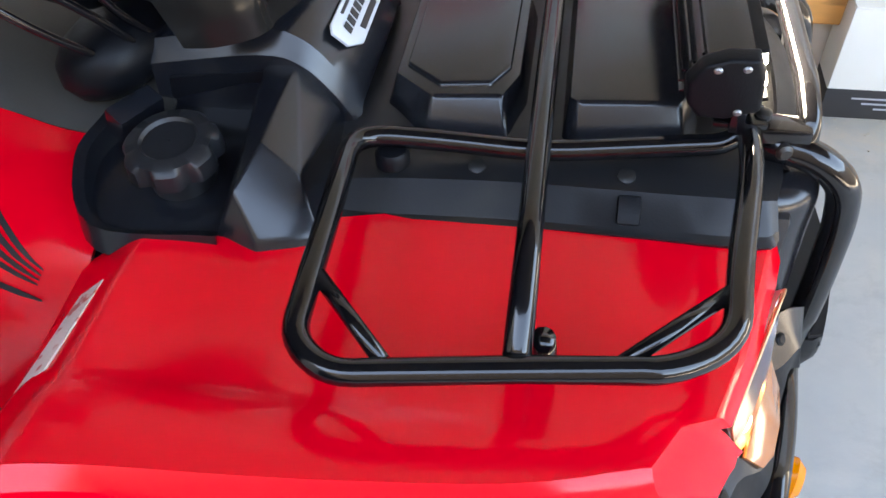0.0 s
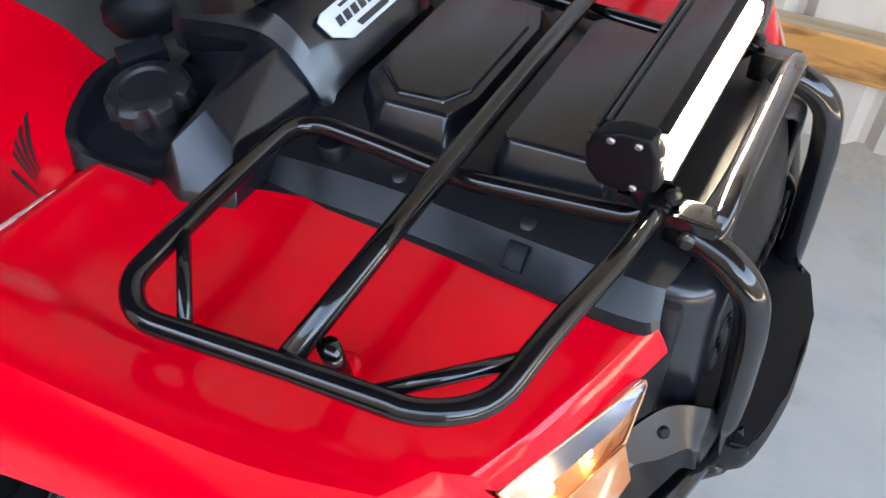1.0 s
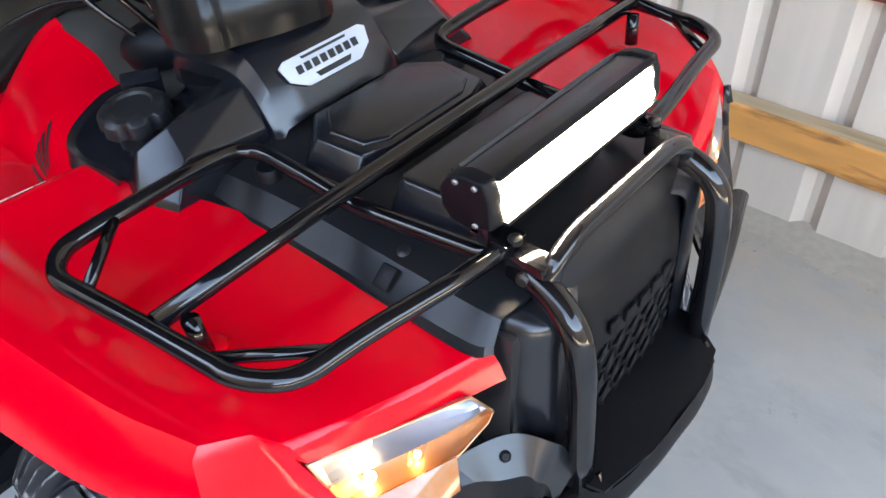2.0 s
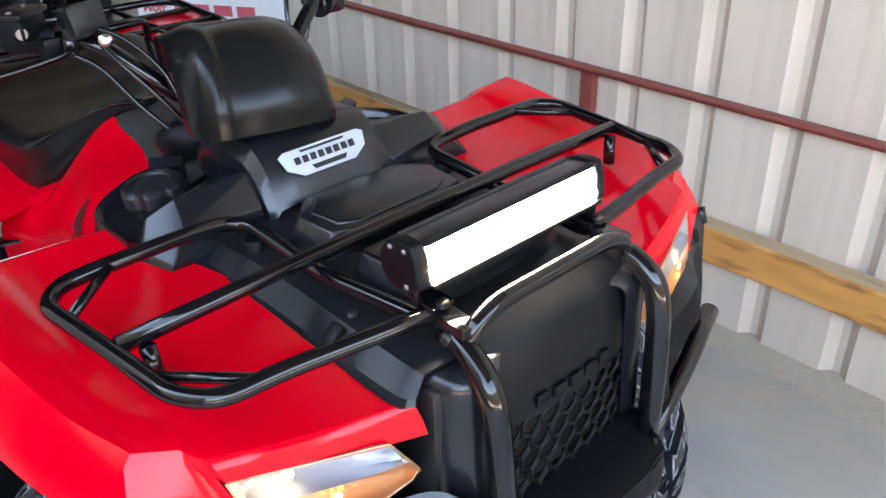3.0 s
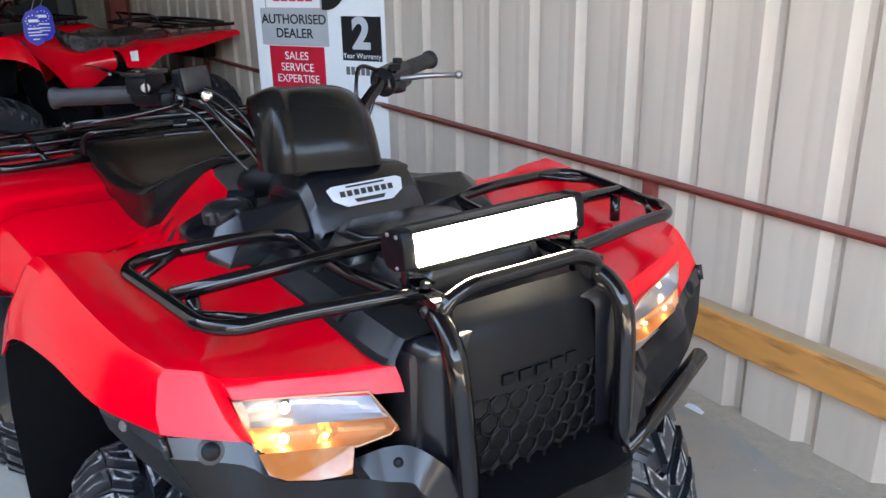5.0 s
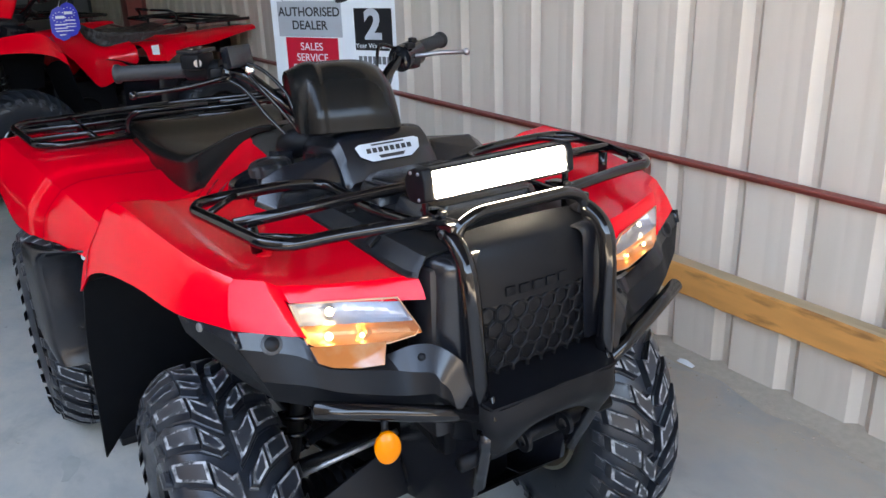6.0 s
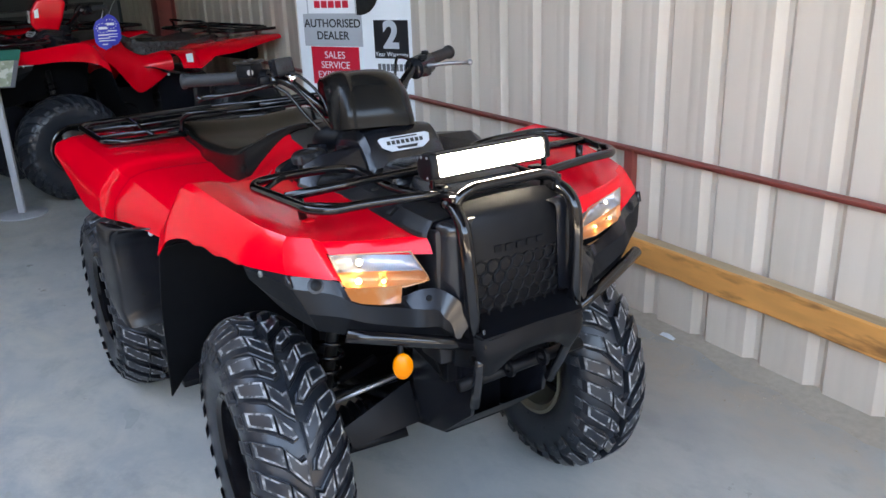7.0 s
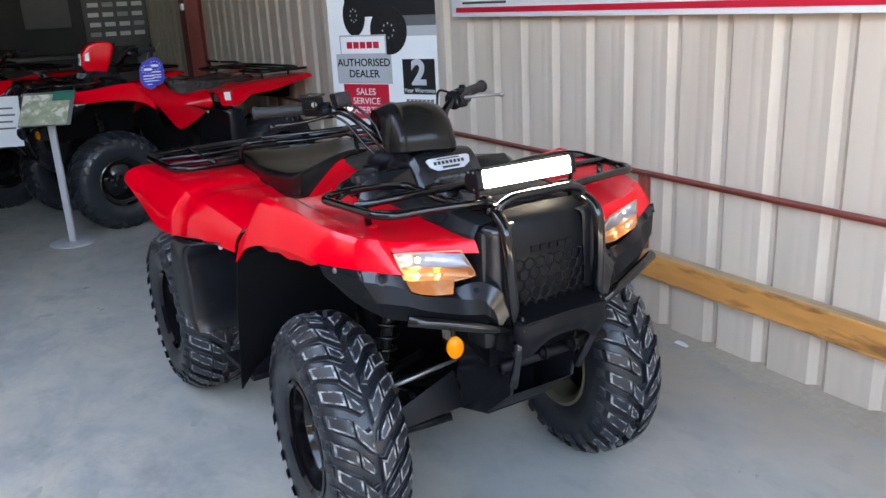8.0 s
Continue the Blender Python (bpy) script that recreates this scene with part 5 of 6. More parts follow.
def rear_body(q, raised):
    for s in (-1, 1):
        g = [
            [(-0.630, 0.225, 0.828), (-0.630, 0.330, 0.810), (-0.628, 0.410, 0.794), (-0.625, 0.450, 0.778), (-0.622, 0.474, 0.752), (-0.620, 0.486, 0.708)],
            [(-0.800, 0.225, 0.834), (-0.800, 0.350, 0.836), (-0.800, 0.438, 0.834), (-0.800, 0.486, 0.818), (-0.800, 0.528, 0.770), (-0.800, 0.542, 0.722)],
            [(-0.900, 0.228, 0.846), (-0.900, 0.355, 0.850), (-0.900, 0.450, 0.850), (-0.900, 0.502, 0.834), (-0.900, 0.552, 0.776), (-0.900, 0.566, 0.712)],
            [(-0.925, 0.228, 0.842), (-0.925, 0.355, 0.846), (-0.925, 0.449, 0.846), (-0.925, 0.502, 0.829), (-0.925, 0.552, 0.772), (-0.925, 0.567, 0.708)],
            [(-1.000, 0.228, 0.848), (-1.000, 0.355, 0.852), (-1.000, 0.456, 0.852), (-1.000, 0.512, 0.835), (-1.000, 0.566, 0.771), (-1.000, 0.580, 0.700)],
            [(-1.040, 0.226, 0.862), (-1.040, 0.360, 0.866), (-1.040, 0.460, 0.866), (-1.040, 0.520, 0.848), (-1.040, 0.576, 0.778), (-1.040, 0.590, 0.696)],
            [(-1.200, 0.222, 0.868), (-1.200, 0.365, 0.874), (-1.200, 0.470, 0.874), (-1.200, 0.534, 0.858), (-1.200, 0.592, 0.786), (-1.200, 0.608, 0.700)],
            [(-1.380, 0.250, 0.868), (-1.380, 0.370, 0.874), (-1.380, 0.478, 0.874), (-1.380, 0.548, 0.862), (-1.380, 0.602, 0.812), (-1.380, 0.616, 0.752)],
            [(-1.560, 0.250, 0.858), (-1.560, 0.370, 0.864), (-1.560, 0.480, 0.872), (-1.560, 0.560, 0.870), (-1.570, 0.614, 0.850), (-1.575, 0.628, 0.808)],
            [(-1.630, 0.250, 0.835), (-1.630, 0.370, 0.838), (-1.630, 0.475, 0.848), (-1.630, 0.552, 0.850), (-1.625, 0.608, 0.838), (-1.620, 0.626, 0.806)],
        ]
        if raised:
            # slim fender that climbs towards the tail
            def slim(x, z):
                k = 0.85 if x > -0.95 else (0.55 if x > -1.02 else 0.42)
                return 0.872 - k * (0.872 - z) + 0.06 * max(0.0, -x - 0.95)
            g = [[(x, y, slim(x, z)) for x, y, z in row] for row in g[1:]]
        g = [[row[0], row[1], row[2], tuple(0.12 * a + 0.88 * b for a, b in zip(row[2], row[3])), row[3], tuple(0.86 * a + 0.14 * b for a, b in zip(row[3], row[4])), row[4], row[5]] for row in g]
        f = part("rear_fender", surf(g, 4, 2, s, (0, s * 0.6, 1), 0.004), RED, q, "glossy red plastic rear fender", 40)
        if raised:
            part("rear_sticker", plate([(x, s * (y + 0.004), slim(x, z) + 0.003) for x, y, z in ((-0.846, 0.506, 0.822), (-0.893, 0.514, 0.824), (-0.868, 0.560, 0.758), (-0.826, 0.550, 0.762))], (0, s * 0.002, 0.001), 0), WHITE, f, "white printed sticker")
        g = [
            [(-0.620, 0.200, 0.745), (-0.650, 0.350, 0.756), (-0.668, 0.440, 0.746), (-0.690, 0.500, 0.724), (-0.760, 0.555, 0.722), (-0.890, 0.600, 0.716)],
            [(-0.740, 0.200, 0.700), (-0.780, 0.350, 0.705), (-0.798, 0.480, 0.700), (-0.806, 0.575, 0.695), (-0.822, 0.605, 0.695), (-0.920, 0.622, 0.700)],
            [(-0.770, 0.200, 0.560), (-0.795, 0.350, 0.560), (-0.806, 0.480, 0.560), (-0.812, 0.578, 0.560), (-0.828, 0.608, 0.560), (-0.930, 0.624, 0.565)],
            [(-0.770, 0.200, 0.440), (-0.795, 0.350, 0.440), (-0.808, 0.480, 0.440), (-0.815, 0.578, 0.440), (-0.830, 0.607, 0.445), (-0.915, 0.621, 0.460)],
            [(-0.740, 0.200, 0.385), (-0.770, 0.350, 0.385), (-0.790, 0.480, 0.385), (-0.800, 0.574, 0.386), (-0.820, 0.600, 0.392), (-0.880, 0.610, 0.410)],
        ]
        m = part("rear_mud_guard", surf(g, 4, 4, s, (1, 0, 0), 0.005), BLACK, q, "satin black mud guard before the rear wheel")
        for x, y, z in ((-0.829, 0.601, 0.690), (-0.700, 0.508, 0.712)):
            part("rivet", bolt((x, s * y, z), (0.45, s * 0.9, 0.1), 0.009, 0.003), SILVER, m)
        # foot well between the wheels
        part("foot_well", plate([(-0.37, s * 0.17, 0.36), (-0.74, s * 0.17, 0.30), (-0.74, s * 0.53, 0.30), (-0.37, s * 0.55, 0.36)], (0, 0, 0.02), 0.006), DULL, q)
        part("foot_peg", tubed([(-0.50, s * 0.25, 0.345), (-0.50, s * 0.50, 0.345)], 0.014, 10, 0), ALLOY, q)
    # rear rack
    z = 0.945 if raised else 0.893
    rack = None
    for s in (-1, 1):
        loop = [(-1.20, s * 0.19, z), (-1.20, s * 0.45, z), (-1.25, s * 0.505, z), (-1.60, s * 0.525, z), (-1.66, s * 0.47, z), (-1.68, s * 0.0, z)]
        ob = part("rack_loop", tubed(loop, 0.0115, 12, 0.05), STEEL_BLACK, rack or q)
        if rack is None:
            ob.name = "rear_rack"
            rack = tagged(ob, "glossy black tubular steel rear rack")
        for x in (-1.33, -1.48):
            part("rack_bar", tubed([(x, 0.0, z + 0.004), (x, s * 0.50, z)], 0.009, 10, 0), STEEL_BLACK, rack)
        part("rack_bar", tubed([(-1.20, s * 0.25, z), (-1.20, s * 0.25, z + 0.05), (-1.16, s * 0.23, z + 0.075), (-1.14, s * 0.02, z + 0.075)], 0.009, 10, 0.03), STEEL_BLACK, rack)
        part("rack_bar", tubed([(-1.20, s * 0.34, z), (-1.65, s * 0.34, z)], 0.009, 10, 0), STEEL_BLACK, rack)
        for x in (-1.30, -1.55):
            part("rack_stay", tubed([(x, s * 0.34, z - 0.005), (x, s * 0.33, 0.862)], 0.010, 10, 0), STEEL_BLACK, rack)
    part("tail_box", block((0.10, 0.44, 0.16), (-1.58, 0, 0.78), 0.02), DULL, q)


def running_gear(q, lit):
    part("engine_block", joined(block((0.42, 0.26, 0.34), (-0.55, 0, 0.45), 0.03), lathe([(0.001, -0.17), (0.10, -0.17), (0.115, -0.155), (0.115, 0.155), (0.10, 0.17), (0.001, 0.17)], 32, "y", (-0.52, 0, 0.40), closed=False)), DULL, q)
    part("frame_spine", joined(*[tubed([(0.10, s * 0.08, 0.37), (-0.30, s * 0.14, 0.30), (-1.0, s * 0.14, 0.31), (-1.45, s * 0.13, 0.55)], 0.018, 10, 0.05) for s in (-1, 1)]), DULL, q)
    part("radiator", block((0.05, 0.26, 0.30), (0.30, 0, 0.70), 0.01), DULL, q)
    part("nose_shell", block((0.085, 0.36, 0.30), (0.338, 0, 0.785), 0.012), INK, q, "dark inner shell behind the grille")
    part("belly_plate", plate([(0.105, -0.12, 0.335), (0.105, 0.12, 0.335), (-0.40, 0.18, 0.27), (-0.40, -0.18, 0.27)], (0, 0, 0.008), 0.002), DULL, q)
    part("rear_axle", joined(tubed([(-1.268, -0.40, 0.325), (-1.268, 0.40, 0.325)], 0.035, 14, 0), block((0.22, 0.20, 0.20), (-1.25, 0, 0.33), 0.03)), DULL, q)
    for s in (-1, 1):
        for dx, z0, z1 in ((0.10, 0.27, 0.31), (-0.10, 0.27, 0.31), (0.06, 0.42, 0.45), (-0.06, 0.42, 0.45)):
            part("suspension_arm", tubed([(0.0 + dx * 0.2, s * 0.36, z0), (dx, s * 0.12, z1)], 0.013, 10, 0), DULL, q)
        part("tie_rod", tubed([(0.085, s * 0.37, 0.445), (0.14, s * 0.12, 0.505)], 0.0062, 10, 0), ALLOY, q)
        boot = [(0.020 + 0.010 * (k % 2) + 0.012 * (1 - abs(k - 5) / 5), s * (0.16 + 0.012 * k)) for k in range(11)]
        part("drive_boot", lathe([(0.001, boot[0][1])] + boot + [(0.001, boot[-1][1])], 20, "y", (0.0, 0, 0.34), closed=False), DULL, q)
        part("drive_shaft", tubed([(0.0, s * 0.08, 0.345), (0.0, s * 0.40, 0.325)], 0.014, 12, 0), STEEL_BLACK, q)
        part("shock_absorber", tubed([(-0.01, s * 0.29, 0.42), (-0.03, s * 0.19, 0.80)], 0.017, 12, 0), DARK_BOLT, q)
        part("shock_spring", spring((-0.012, s * 0.285, 0.46), (-0.028, s * 0.20, 0.74), 0.034, 8, 0.006), STEEL_BLACK, q)
        part("knuckle", block((0.07, 0.05, 0.20), (0.0, s * 0.365, 0.35), 0.015), DULL, q)
        if lit and s > 0:
            continue
        part("reflector_stay", tubed([(0.405, s * 0.285, 0.74), (0.415, s * 0.292, 0.69)], 0.006, 8, 0), DULL, q)
        bm = lathe([(0.001, 0.010), (0.016, 0.008), (0.024, 0.0), (0.024, -0.006), (0.001, -0.006)], 24, "x", closed=False)
        bm.transform(Matrix.Translation((0.426, s * 0.293, 0.690)) @ Matrix.Rotation(s * 0.25, 4, "Z") @ Matrix.Diagonal((1, 0.85, 1.15, 1)))
        part("amber_reflector", bm, AMBER, q, "oval amber side reflector")


def quad_bike(label, extras, group):
    q = thing("quad_bike", (0, 0, 0), label, "quad bike", group)
    for s in (-1, 1):
        front_fender(q, s, extras)
        bumper_side(q, s)
        headlight(q, s, extras)
    front_rack(q)
    top_panel(q)
    console(q)
    grille(q)
    handlebars(q, not extras)
    tank_and_seat(q, not extras)
    rear_body(q, not extras)
    running_gear(q, extras)
    bull_bar(q)
    if extras:
        light_bar(q)
    for x, w in ((0.0, 0.21), (-1.268, 0.285)):
        for s in (-1, 1):
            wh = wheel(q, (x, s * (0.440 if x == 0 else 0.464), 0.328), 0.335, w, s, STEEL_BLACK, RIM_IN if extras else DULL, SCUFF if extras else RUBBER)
            if x == 0:
                wh.rotation_euler[2] = radians(-4)
    return q


QUADS = "quad bikes on show"
bike = quad_bike("red quad bike with black racks and a lit light bar", True, QUADS)
part("warning_sticker", plate([(-0.1925, -0.326, 0.9475), (-0.2140, -0.334, 0.9335), (-0.2170, -0.436, 0.9385), (-0.1945, -0.420, 0.9520)], (-0.0010, 0, 0.0012), 0.0), STICKER, bike, "pale worn warning sticker")


# ---- the shed ----
def flat(name, x0, x1, y0, y1, z, mat, label="", thick=0.1):
    ob = linked(name, block((x1 - x0, y1 - y0, thick), ((x0 + x1) / 2, (y0 + y1) / 2, z - thick / 2), 0), mat)
    return tagged(ob, label, "", "", "structure")


flat("floor", -12.0, 4.2, -2.6, 1.45, 0.0, FLOOR, "smooth grey painted concrete floor with pale stains")
flat("ground", -60.0, 120.0, -90.0, 60.0, -0.03, CONCRETE, "dark tarmac yard outside")

# out of view: a bright slab added to lift the wall and floor near +x
flat("pavement_bounce", 4.2, 9.2, -9.0, 6.0, -0.012, APRON, "unseen pale ground added to bounce sunlight into the shed")

# unseen dark walls across the yard, added to block the low sky
tagged(linked("wall_yard_east_blocker", block((0.3, 24.0, 3.6), (9.5, -3.0, 1.8), 0), DARK_WALL), "unseen dark wall added across the yard to block low sky", "", "", "structure")
tagged(linked("wall_yard_south_blocker", block((12.0, 0.3, 3.8), (3.4, -9.6, 1.9), 0), DARK_WALL), "unseen dark wall added across the yard to block low sky", "", "", "structure")

WALL_Y = 1.365
# box-profile sheet: broad flat pans with faint stiffeners, and a narrow trough between them
bm = bmesh.new()
pitch = 0.2495
xs = [(-12.0, 0.0)]
for k in range(80):
    c = 0.300 - 60 * pitch + k * pitch
    if -11.8 < c < 4.0:
        xs += [(c - 0.172, 0.0), (c - 0.166, 0.0010), (c - 0.156, 0.0010), (c - 0.150, 0.0), (c - 0.124, 0.0), (c - 0.118, 0.0010), (c - 0.108, 0.0010), (c - 0.102, 0.0), (c - 0.076, 0.0), (c - 0.048, 0.026), (c - 0.027, 0.026), (c - 0.001, 0.001), (c, 0.0)]
xs.append((4.2, 0.0))
cols = [(bm.verts.new((a, WALL_Y + d, 0.0)), bm.verts.new((a, WALL_Y + d, 3.56)), bm.verts.new((a, WALL_Y + 0.09, 0.0)), bm.verts.new((a, WALL_Y + 0.09, 3.56))) for a, d in xs]
for a, b in zip(cols, cols[1:]):
    bm.faces.new((a[0], b[0], b[1], a[1]))
    bm.faces.new((b[2], a[2], a[3], b[3]))
    bm.faces.new((a[1], b[1], b[3], a[3]))
bmesh.ops.recalc_face_normals(bm, faces=bm.faces)
north = tagged(linked("wall_north", bm, SHEET, sharp=15), "cream box-profile steel wall sheeting, a little dusty", "", "", "structure")
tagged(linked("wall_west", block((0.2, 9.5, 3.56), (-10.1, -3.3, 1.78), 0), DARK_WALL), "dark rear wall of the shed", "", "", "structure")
tagged(linked("wall_south", block((7.4, 0.2, 3.56), (-6.3, -7.9, 1.78), 0), SHEET), "plain steel side wall", "", "", "structure")
# next two walls are out of view, added to block light from -y
tagged(linked("wall_inner_blocker", block((0.15, 6.0, 3.5), (-2.70, -4.80, 1.75), 0), SHEET), "unseen plain wall added to hold back light from the side", "", "", "structure")
tagged(linked("wall_return_blocker", block((4.62, 0.15, 3.5), (-0.31, -3.60, 1.75), 0), DARK_WALL), "unseen dark wall added to cut light from the open side", "", "", "structure")
# roof and canopy stay out of view; their extent sets how much sky enters
tagged(linked("ceiling", block((7.6, 9.6, 0.12), (-6.4, -3.3, 3.62), 0), ROOF), "unseen dark roof that keeps sun and sky off the shed", "", "", "structure")
tagged(linked("ceiling_canopy_blocker", block((6.5, 3.4, 0.12), (0.65, -0.2, 3.62), 0), ROOF), "unseen dark canopy added to shade the wall and reflections", "", "", "structure")

# rail along the wall with its posts
rail = thing("wall_rail", (0, 0, 0), "red oxide steel angle rail fixed along the wall", "rail", "", "structure")
part("rail_bar", joined(block((13.8, 0.034, 0.007), (-3.0, 1.330, 0.704), 0.002), block((13.8, 0.008, 0.026), (-3.0, 1.350, 0.694), 0.002)), RAIL_RED, rail)
for x in (-5.1, -2.85, -0.622, 1.65):
    part("rail_post", block((0.046, 0.030, 0.349), (x, 1.350, 0.5255), 0.003), RAIL_RED, rail)

# timber kick board on the wall
bm = bmesh.new()
ring = []
for k in range(181):
    x = -2.1 + 5.9 * k / 180
    wave = 0.006 * noise.noise((x * 3.1, 0.4, 0)) + 0.003 * noise.noise((x * 11.0, 2.7, 0))
    knot = 0.004 * max(0, noise.noise((x * 5.3, 7.1, 0)))
    ring.append([bm.verts.new((x, y, z)) for y, z in ((1.361, 0.352), (1.303 + wave, 0.353), (1.2985 + wave - knot, 0.346), (1.2975 + knot, 0.30 + 2 * wave), (1.300, 0.247 + wave), (1.305, 0.242 + wave), (1.361, 0.241))])
for p, q in zip(ring, ring[1:]):
    for i in range(7):
        j = (i + 1) % 7
        f = bm.faces.new((p[i], q[i], q[j], p[j]))
        # top face takes the paler timber, painted as if lit from above
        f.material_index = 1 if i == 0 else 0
bm.faces.new(ring[0])
bm.faces.new(list(reversed(ring[-1])))
bmesh.ops.recalc_face_normals(bm, faces=bm.faces)
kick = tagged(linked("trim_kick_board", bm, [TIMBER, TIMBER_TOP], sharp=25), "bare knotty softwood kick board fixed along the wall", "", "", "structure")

# steel column and door frame at the back
col = thing("steel_column", (-7.30, 1.25, 0.0), "dark red steel column against the wall", "column", "", "structure")
for dy in (-0.085, 0.085):
    part("flange", block((0.24, 0.014, 3.5), (0, dy, 1.75), 0.002), RAIL_RED, col)
part("web", block((0.014, 0.16, 3.5), (0, 0, 1.75), 0.002), RAIL_RED, col)
sw = thing("wall_socket", (-7.24, 1.148, 1.50), "small white socket box on the column", "socket")
part("back_box", block((0.07, 0.03, 0.07), (0, -0.005, 0), 0.006), WHITE, sw)
part("switch", block((0.02, 0.008, 0.03), (0, -0.023, 0), 0.002), SILVER, sw)

# long sign board over the rail
sign = thing("sign_board", (0, 1.320, 1.36), "white sign board with a red border and unreadable small print", "sign")
part("panel", block((4.6, 0.018, 0.62), (0.21, 0, 0.31), 0.003), WHITE, sign)
part("border_stripe", block((4.5, 0.003, 0.026), (0.21, -0.0112, 0.036), 0), RED_INK, sign)
for k in range(14):
    part("print_bar", block((0.022, 0.003, 0.012), (-1.96 + 0.029 * k, -0.0112, 0.072), 0), INK, sign)
for k, w in enumerate((0.55, 0.62, 0.40)):
    part("print_bar", block((w, 0.003, 0.14), (-1.05 + 0.85 * k, -0.0112, 0.20), 0), RED_INK, sign)

# roll-up banner by the wall
ban = thing("roll_up_banner", (-3.05, 0.98, 0.0), "white roll-up dealer banner with red and silver panels", "banner")
BX = Vector((0.65, 0.365, 0)).normalized()
BN = Vector((BX.y, -BX.x, 0))
B = Matrix(((BX.x, BN.x * -1, 0, -3.05), (BX.y, BN.y * -1, 0, 0.98), (0, 0, 1, 0), (0, 0, 0, 1)))


def on_banner(name, u0, u1, z0, z1, mat, lift=0.002, label=""):
    bm = block((u1 - u0, 0.0016, z1 - z0), ((u0 + u1) / 2, -lift, (z0 + z1) / 2), 0)
    bm.transform(Matrix.Translation((3.05, -0.98, 0)) @ B)
    return part(name, bm, mat, ban, label)


def banner_text(text, size, u, z, mat, align="CENTER", spacing=1.0, bold=0.0, lift=0.0062):
    m = Matrix.Translation((3.05, -0.98, 0)) @ B @ Matrix.Translation((u, -lift, z)) @ Matrix.Rotation(radians(90), 4, "X")
    lettering(text, size, mat, ban, m, align, spacing=spacing, bold=bold)


on_banner("sheet", 0.0, 0.80, 0.06, 2.0, WHITE, 0.0)
bm = block((0.86, 0.09, 0.06), (0.40, 0.0, 0.03), 0.01)
bm.transform(Matrix.Translation((3.05, -0.98, 0)) @ B)
part("base_cassette", bm, SILVER, ban)
on_banner("photo_ground", 0.52, 0.80, 1.255, 1.40, SILVER, 0.0016)
on_banner("photo_shadow", 0.50, 0.79, 1.315, 1.40, GREY_CARD, 0.0026)
on_banner("pictured_body", 0.14, 0.79, 1.375, 1.72, INK, 0.0036)
for u, z, r, wide in ((0.205, 1.385, 0.125, 0.66), (0.455, 1.290, 0.145, 0.92)):
    bm = lathe([(0.001, 0.0), (r, 0.0), (r, 0.0016), (0.001, 0.0016)], 36, "y", closed=False)
    bm.transform(Matrix.Translation((3.05, -0.98, 0)) @ B @ Matrix.Translation((u, -0.0072, z)) @ Matrix.Diagonal((wide, 1, 1, 1)))
    tyre = part("pictured_tyre", bm, DARK_BOLT, ban)
    bm = lathe([(0.001, 0.0), (0.42 * r, 0.0), (0.42 * r, 0.0008), (0.001, 0.0008)], 24, "y", closed=False)
    bm.transform(Matrix.Translation((3.05, -0.98, 0)) @ B @ Matrix.Translation((u, -0.0082, z)) @ Matrix.Diagonal((wide, 1, 1, 1)))
    part("pictured_rim", bm, INK, tyre)
    for k in range(8):
        t = k * math.pi / 4
        bm = block((0.008, 0.0008, 0.012), (u + 0.30 * r * wide * math.cos(t), -0.0092, z + 0.30 * r * math.sin(t)), 0)
        bm.transform(Matrix.Translation((3.05, -0.98, 0)) @ B)
        part("pictured_spoke", bm, SILVER, tyre)
on_banner("maker_panel_edge", 0.085, 0.435, 1.150, 1.268, SILVER, 0.0102)
on_banner("maker_panel", 0.094, 0.426, 1.155, 1.258, WHITE, 0.0112)
for k in range(5):
    on_banner("maker_bar", 0.140 + 0.050 * k, 0.181 + 0.050 * k, 1.186, 1.226, RED_INK, 0.0122)
on_banner("silver_panel", 0.045, 0.462, 0.968, 1.152, SILVER, 0.004)
banner_text("AUTHORISED\nDEALER", 0.066, 0.253, 1.062, INK, spacing=1.05, bold=0.001)
on_banner("red_panel", 0.085, 0.428, 0.745, 0.964, RED_INK, 0.003)
banner_text("SALES\nSERVICE\nEXPERTISE", 0.058, 0.256, 0.857, WHITE, spacing=1.0)
on_banner("black_panel", 0.540, 0.768, 0.905, 1.118, INK, 0.003)
banner_text("2", 0.205, 0.654, 1.030, BADGE, bold=0.008)
banner_text("Year Warranty", 0.036, 0.654, 0.928, WHITE)
on_banner("small_panel", 0.545, 0.765, 0.815, 0.895, WHITE, 0.003)
for k in range(7):
    on_banner("print_bar", 0.556 + 0.029 * k, 0.578 + 0.029 * k, 0.835, 0.875, GREY_CARD, 0.0045)
banner_text("Tel:", 0.066, 0.035, 0.655, PINK_INK, "LEFT", bold=0.0015)
banner_text("Mob:", 0.066, 0.035, 0.565, PINK_INK, "LEFT", bold=0.0015)
for z in (0.655, 0.565):
    for u0, u1 in ((0.21, 0.40), (0.425, 0.52), (0.545, 0.64)):
        on_banner("number_bar", u0, u1, z - 0.024, z + 0.024, PINK_INK, 0.003)

# ---- the other quads on show ----
second = quad_bike("red quad bike with a wrapped seat and blue tags", False, QUADS)
second.matrix_world = pose(-4.58, -0.36, 0, 0, 0, -76) @ Matrix.Scale(1.03, 4)
third = copy_thing(second, pose(-5.95, -1.05, 0, 0, 0, -72))
tagged(third, "red quad bike in the dim back of the shed")
fourth = copy_thing(second, pose(-7.35, -1.75, 0, 0, 0, -70))
tagged(fourth, "red quad bike in the dim back of the shed")

